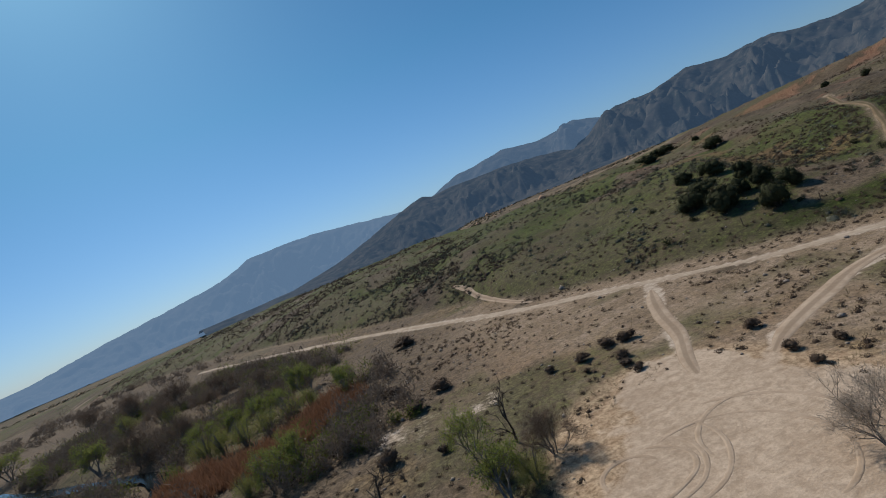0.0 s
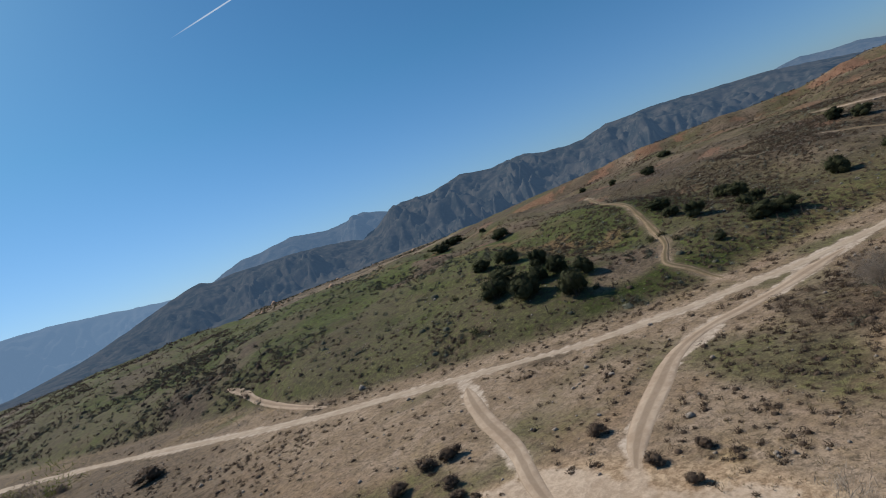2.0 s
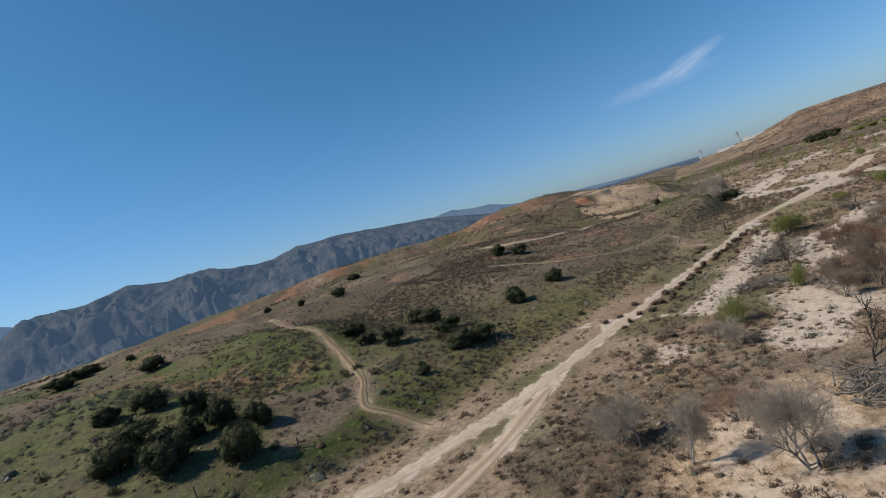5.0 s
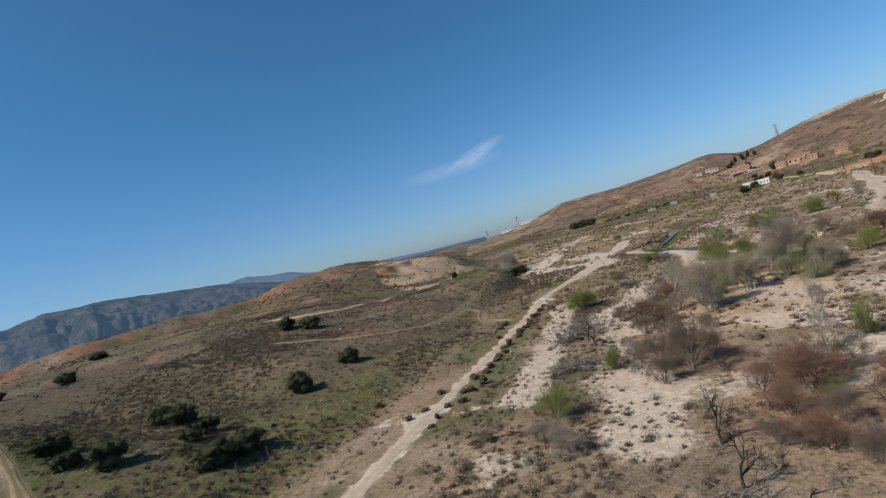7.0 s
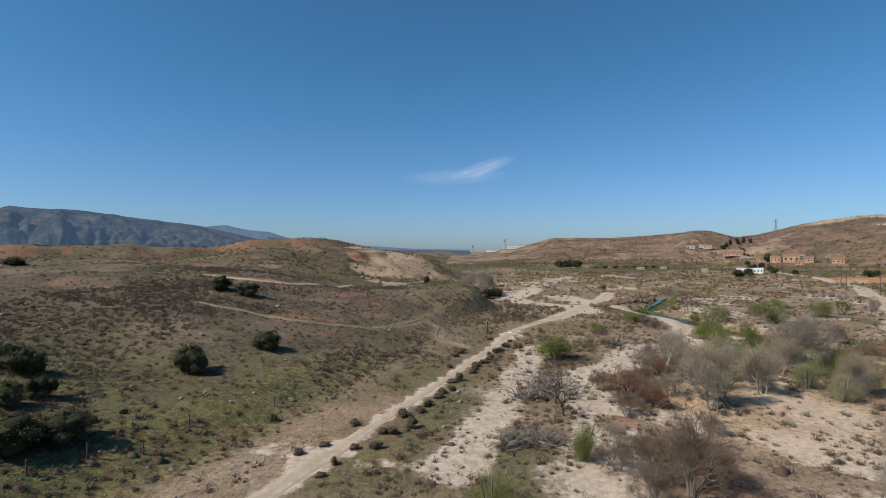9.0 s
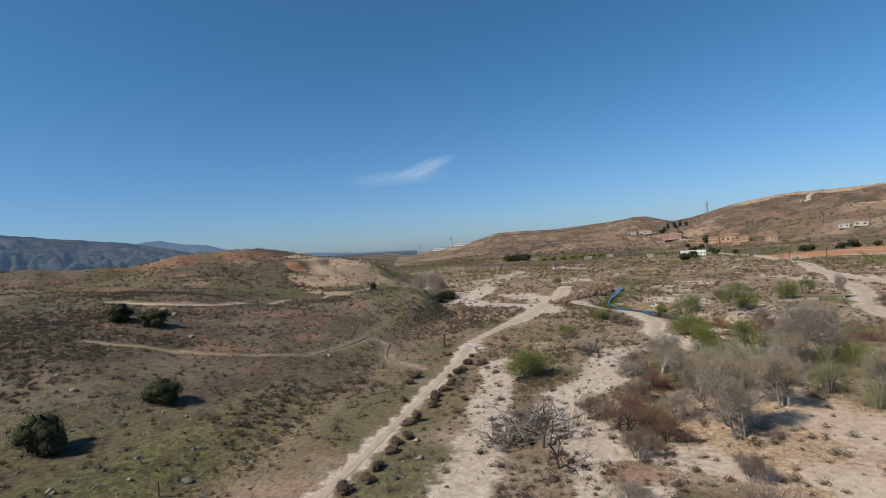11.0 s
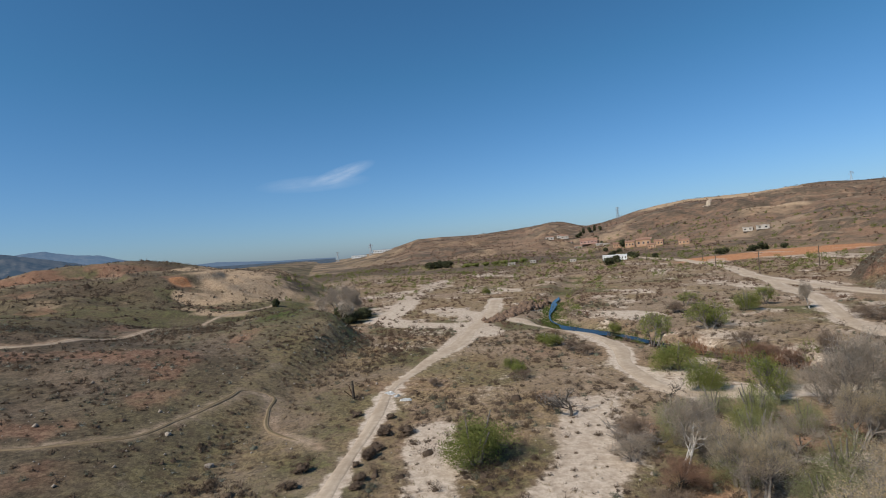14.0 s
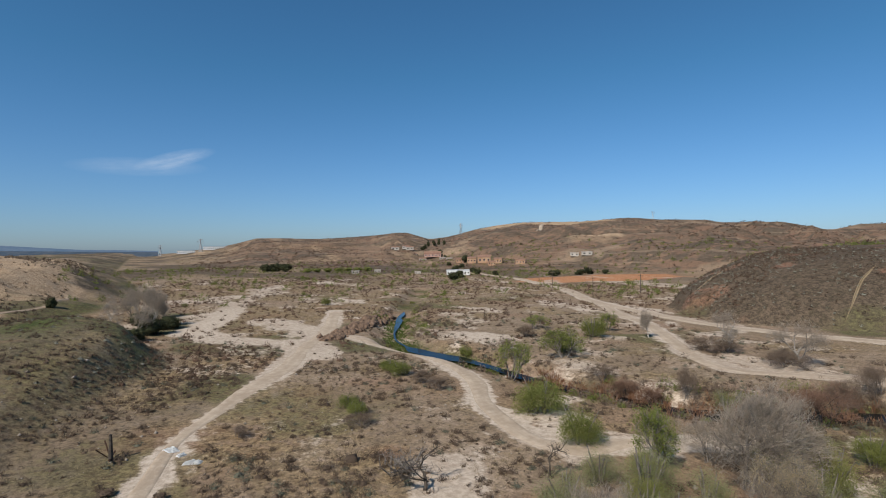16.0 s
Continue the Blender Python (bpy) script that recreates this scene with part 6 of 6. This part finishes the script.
# burnt stump with iron scrap, and dumped white sheets
stump = root_at("burnt_post", 157.5, 30.2, 15)
bm = bmesh.new()
bmesh.ops.create_cone(bm, cap_ends=True, segments=9, radius1=0.22, radius2=0.12, depth=2.5, matrix=Matrix.Translation((0, 0, 1.1)))
part("post", bm, DARK_BARK, stump)
for k, (tip, r) in enumerate((((0.8, 0.3, 1.7), 0.06), ((-1.2, 0.4, 0.5), 0.08), ((1.3, -0.6, 0.4), 0.07), ((0.3, 1.1, 1.2), 0.05))):
    bm = bmesh.new()
    strut(bm, (0.1 * k, 0, 0.1), tip, r, 6)
    part("branch", bm, RUST, stump, "rusty fallen bar")
tagged(stump, "burnt dark post with rusty scrap at its foot", "post")


def dumped_sheet(x, y, wide, long, turn, seed):
    rng = np.random.default_rng(seed)
    root = root_at("dumped_sheet", x, y, turn)
    n = 9
    u, v = np.meshgrid(np.linspace(-0.5, 0.5, n), np.linspace(-0.5, 0.5, n))
    h = 0.16 + 0.16 * fbm(u * 3, v * 3, 0.8, 3, seed) + 0.05 * rng.random(u.shape)
    h[[0, -1]], h[:, [0, -1]] = 0.02, 0.02
    bm = bmesh.new()
    g = [[bm.verts.new((u[i, j] * wide, v[i, j] * long, h[i, j])) for j in range(n)] for i in range(n)]
    for i in range(n - 1):
        for j in range(n - 1):
            bm.faces.new((g[i][j], g[i][j + 1], g[i + 1][j + 1], g[i + 1][j]))
    bmesh.ops.solidify(bm, geom=bm.faces[:], thickness=0.03)
    part("sheet", bm, WHITE, root)
    return tagged(root, "crumpled white plastic sheet dumped by the road", "litter", "dumped sheets")


dumped_sheet(157.6, 25.4, 1.5, 1.1, 20, 5)
dumped_sheet(153.4, 23.8, 1.6, 0.8, 70, 6)
dumped_sheet(155.8, 24.6, 0.8, 0.6, 120, 8)


def tangle(x, y, wide, high, seed, mat, label, group):
    """A heap of fallen limbs."""
    rng = np.random.default_rng(seed)
    root = root_at("fallen_limbs", x, y)
    for half in range(3):
        buf = Tubes()
        for k in range(16):
            a, tilt = rng.uniform(0, 6.28), rng.uniform(0.05, 0.8)
            base = Vector((rng.normal(0, 0.2) * wide, rng.normal(0, 0.2) * wide, rng.uniform(0.0, 0.25) * high))
            d = Vector((math.cos(a), math.sin(a), tilt))
            long = rng.uniform(0.18, 0.5) * wide
            mid = base + d * long * 0.5 + Vector(rng.normal(0, 0.06 * wide, 3))
            mid.z = max(mid.z, 0.05)
            tip = base + d * long
            buf.add([base, mid, tip], [0.07, 0.05, 0.015], 5)
            for j in range(4):
                q = mid.lerp(tip, rng.uniform(0, 0.9))
                buf.add([q, q + Vector(rng.normal(0, 0.10 * wide, 3)) + Vector((0, 0, 0.06 * wide))], [0.02, 0.006], 3)
        ob = new("limb_tangle", buf.mesh("limb_tangle", mat))
        ob.parent = root
    return tagged(root, label, "dead wood", group)


for k, (x, y, wide, high) in enumerate(((111.5, 24.6, 8.0, 2.4), (108, 27.5, 5, 1.8), (58.7, 25.5, 6, 1.6), (93.3, 30.3, 3.4, 1.4), (129.4, 6.3, 5.4, 2.0), (143, 8, 4, 1.4), (80, 12, 4, 1.4), (94, 27, 4, 1.2))):
    tangle(x, y, wide, high, 500 + k, GREY_BARK, "heap of grey fallen limbs on sandy ground", "fallen limbs")


def stone_mesh(seed, mat):
    rng = np.random.default_rng(seed)
    bm = bmesh.new()
    bmesh.ops.create_icosphere(bm, subdivisions=1, radius=0.5)
    for v in bm.verts:
        v.co *= 1 + rng.uniform(-0.25, 0.2)
        v.co.z *= 0.7
    me = bpy.data.meshes.new("stone")
    bm.to_mesh(me)
    bm.free()
    me.materials.append(mat)
    return me


STONES = [stone_mesh(600 + k, STONE) for k in range(4)]
BOULDERS = [(144.2, 48.8, 0.8), (139, 44, 0.9), (150, 72, 1.2), (166, 78, 1.0), (171, 84, 1.4), (175, 88, 1.6), (178, 86, 1.2), (120, 72, 0.9), (96, 84, 0.8), (70, 92, 0.8), (47, 62, 0.7), (35, 57, 0.7), (28, 52, 0.5)]
for k, (x, y, s) in enumerate(BOULDERS):
    ob = new("boulder", STONES[k % 4])
    ob.matrix_basis = pose(x, y, float(height(x, y)) + 0.12 * s, 0, 0, k * 77) @ Matrix.Diagonal((s, s * 0.85, s * 0.8, 1))
    tagged(ob, "pale weathered boulder lying in the grass", "boulder", "boulders")


def strew(name, count, box_, density, size, mat, seed, label, category):
    """Loose stones, joined into one object."""
    rng = np.random.default_rng(seed)
    x, y = rng.uniform(box_[0], box_[1], count * 8), rng.uniform(box_[2], box_[3], count * 8)
    keep = rng.random(len(x)) < density(x, y)
    x, y = x[keep][:count], y[keep][:count]
    n = len(x)
    s = size * rng.lognormal(0, 0.5, n)
    unit = np.array([(1, 0, 0), (0, 1, 0), (-1, 0, 0), (0, -1, 0), (0, 0, 0.8), (0, 0, -0.5)]) * 0.5
    v = unit[None] * s[:, None, None] * rng.uniform(0.6, 1.3, (n, 6, 1))
    a = rng.uniform(0, 6.28, n)
    c, q = np.cos(a)[:, None], np.sin(a)[:, None]
    v = np.stack([v[..., 0] * c - v[..., 1] * q, v[..., 0] * q + v[..., 1] * c, v[..., 2]], -1) + np.stack([x, y, height(x, y) + 0.1 * s], 1)[:, None]
    f = np.array([(0, 1, 4), (1, 2, 4), (2, 3, 4), (3, 0, 4), (1, 0, 5), (2, 1, 5), (3, 2, 5), (0, 3, 5)])
    me = fast_mesh(name, v.reshape(-1, 3), (f[None] + 6 * np.arange(n)[:, None, None]).reshape(-1, 3))
    me.materials.append(mat)
    return tagged(new(name, me), label, category, kind="stuff")


def rocky(x, y):
    bank = np.exp(-((x + 14) / 8) ** 2 - ((y - 82) / 9) ** 2)
    return np.clip(0.9 * bank + 0.12 * (1 - road_like(x, y)) + 0.5 * np.exp(-((x - 60) / 9) ** 2 - ((y - 42) / 5) ** 2), 0, 1)


def rubble_bank(x, y):
    return 1 - smooth(1.5, 3.6, line_distance(x, y, [(212, -6), (228, -19), (246, -33)]))


strew("loose_stones", 5200, (-40, 190, -20, 130), rocky, 0.20, STONE, 701, "pale loose stones strewn over the ground", "stones")
strew("rubble", 1500, (205, 252, -40, 2), rubble_bank, 0.75, RUBBLE, 702, "long bank of brown broken rubble", "rubble")


# reeds and far trees
def reed_bed(x, y):
    west = 1 - smooth(3.5, 6.5, line_distance(x, y, REED_LINE))
    east = (1 - smooth(2.0, 5.0, line_distance(x, y, STREAM))) * smooth(128, 134, x) * (1 - smooth(160, 172, x))
    return np.maximum(west, 0.7 * east)


scatter("reeds", 1100, (-50, -13, 66, 96), reed_bed, 1.7, REED, 60, 713, "dry red-brown reeds below the willows", "reeds", 0.8, 1.2, leaf=0.2, heart=0)
scatter("stream_reeds", 450, (120, 180, -70, -10), reed_bed, 1.5, REED, 40, 711, "dry orange-brown reeds along the stream", "reeds", 0.8, 1.4, leaf=0.22, heart=0)


def stream_grass(x, y):
    return (1 - smooth(2.0, 3.8, line_distance(x, y, STREAM))) * smooth(170, 176, x) * (1 - smooth(236, 250, x))


scatter("stream_grass", 1500, (165, 255, -60, -10), stream_grass, 0.9, GRASS, 24, 712, "bright green grass along the water", "grass", 0.4, 0.8, leaf=0.14, heart=0)
plant("far_tree", FAR_OAKS, [(588, -58, 16, 10), (600, -70, 18, 10), (584, -74, 14, 9), (592, -265, 11, 11), (414, -155, 9, 6.5), (921, -380, 8, 11), (928, -390, 7, 13), (930, -402, 8, 12), (934, -414, 7, 14), (936, -426, 8, 12), (915, -372, 9, 8), (790, -340, 8, 8), (760, -332, 7, 7), (392, -137, 9, 6.5), (386, -213, 8, 5), (392, -222, 6, 5), (384, -236, 8, 5.4), (390, -249, 10, 6), (386, -262, 7, 4.6), (446, -190, 6, 5), (462, -196, 7, 5.4), (480, -205, 6, 5), (508, -204, 7, 5), (532, -220, 6, 5), (455, -178, 5, 3.6), (430, -195, 6, 4.4), (550, -236, 7, 5), (590, -244, 7, 5), (470, -180, 5, 4)], "dark rounded tree on the far side of the valley", "tree", "far trees")
plant("palm_row_tree", FAR_GREENS, [(548, -84 - 9 * k, 9, 5 + (k * 3) % 3) for k in range(7)], "green tree in a row by the valley road", "tree", "tree row")
plant("poplar", BARES, [(262, 33, 9, 9), (252, 28, 8, 9), (270, 27, 9, 10), (246, 36, 7, 8), (236, 30, 6, 7.5), (282, 31, 9, 9)], "tall leafless grey tree in the side gully", "tree", "gully trees")
plant("oak_shrub", OAKS, [(238, 27, 8, 4.6), (246, 24, 7, 4.2), (230, 31, 6, 3.6), (256, 30, 8, 4.6), (224, 34, 5, 3), (292, 54, 4, 4)], "dark evergreen shrub in the side gully", "shrub", "gully shrubs")


def far_flat(x, y):
    r = np.hypot(x - HUB[0], y - HUB[1])
    return smooth(200, 280, r) * smooth(0.9, 1.15, np.hypot((x - 350) / 33, (y + 226) / 84)) * (0.3 + 0.7 * smooth(-0.1, 0.25, fbm(x, y, 60, 3, 231)))


def far_hill(x, y):
    az = np.degrees(np.arctan2(x - HUB[0], y - HUB[1]))
    r = np.hypot(x - HUB[0], y - HUB[1])
    return smooth(91, 96, az) * smooth(420, 520, r) * (0.15 + 0.85 * smooth(-0.05, 0.2, fbm(x, y, 85, 4, 233)))


scatter("far_scrub", 6500, (230, 760, -420, 330), far_flat, 1.9, BROWN_TWIG, 7, 720, "scattered scrub over the far valley and slopes", "scrub", 0.5, leaf=0.34, heart=0)
scatter("valley_scrub", 4600, (185, 470, -190, 40), on_flat, 1.5, RUST_TWIG, 14, 725, "rust-brown scrub dotted over the far valley floor", "scrub", 0.45, leaf=0.2, heart=0.42)
scatter("far_bushes", 1300, (215, 760, -420, 60), far_flat, 3.6, BUSH_LEAF, 34, 723, "olive-green bushes scattered over the far valley", "bushes", 0.6, leaf=0.42, heart=0)
scatter("far_hill_scrub", 9000, (300, 1500, -1300, 60), far_hill, 3.4, RUST_TWIG, 6, 724, "dark chaparral dotting the far southern hills", "chaparral", 0.45, leaf=0.75, heart=0.42)


def town(x, y):
    az = np.degrees(np.arctan2(x - HUB[0], y - HUB[1]))
    r = np.hypot(x - HUB[0], y - HUB[1])
    return smooth(900, 1300, r) * (1 - smooth(2400, 2700, r)) * smooth(-60, -50, az) * (1 - smooth(74, 86, az)) * smooth(-0.05, 0.2, fbm(x, y, 260, 3, 241))


scatter("far_town_trees", 5200, (-2200, 2300, 700, 2800), town, 7.0, OAK_LEAF, 9, 721, "dark trees of a far town below the mountains", "trees", 0.7, leaf=1.8, heart=0)
strew("far_town_roofs", 700, (-2200, 2300, 700, 2800), town, 7.0, STUCCO, 722, "pale roofs of a far town below the mountains", "roofs")
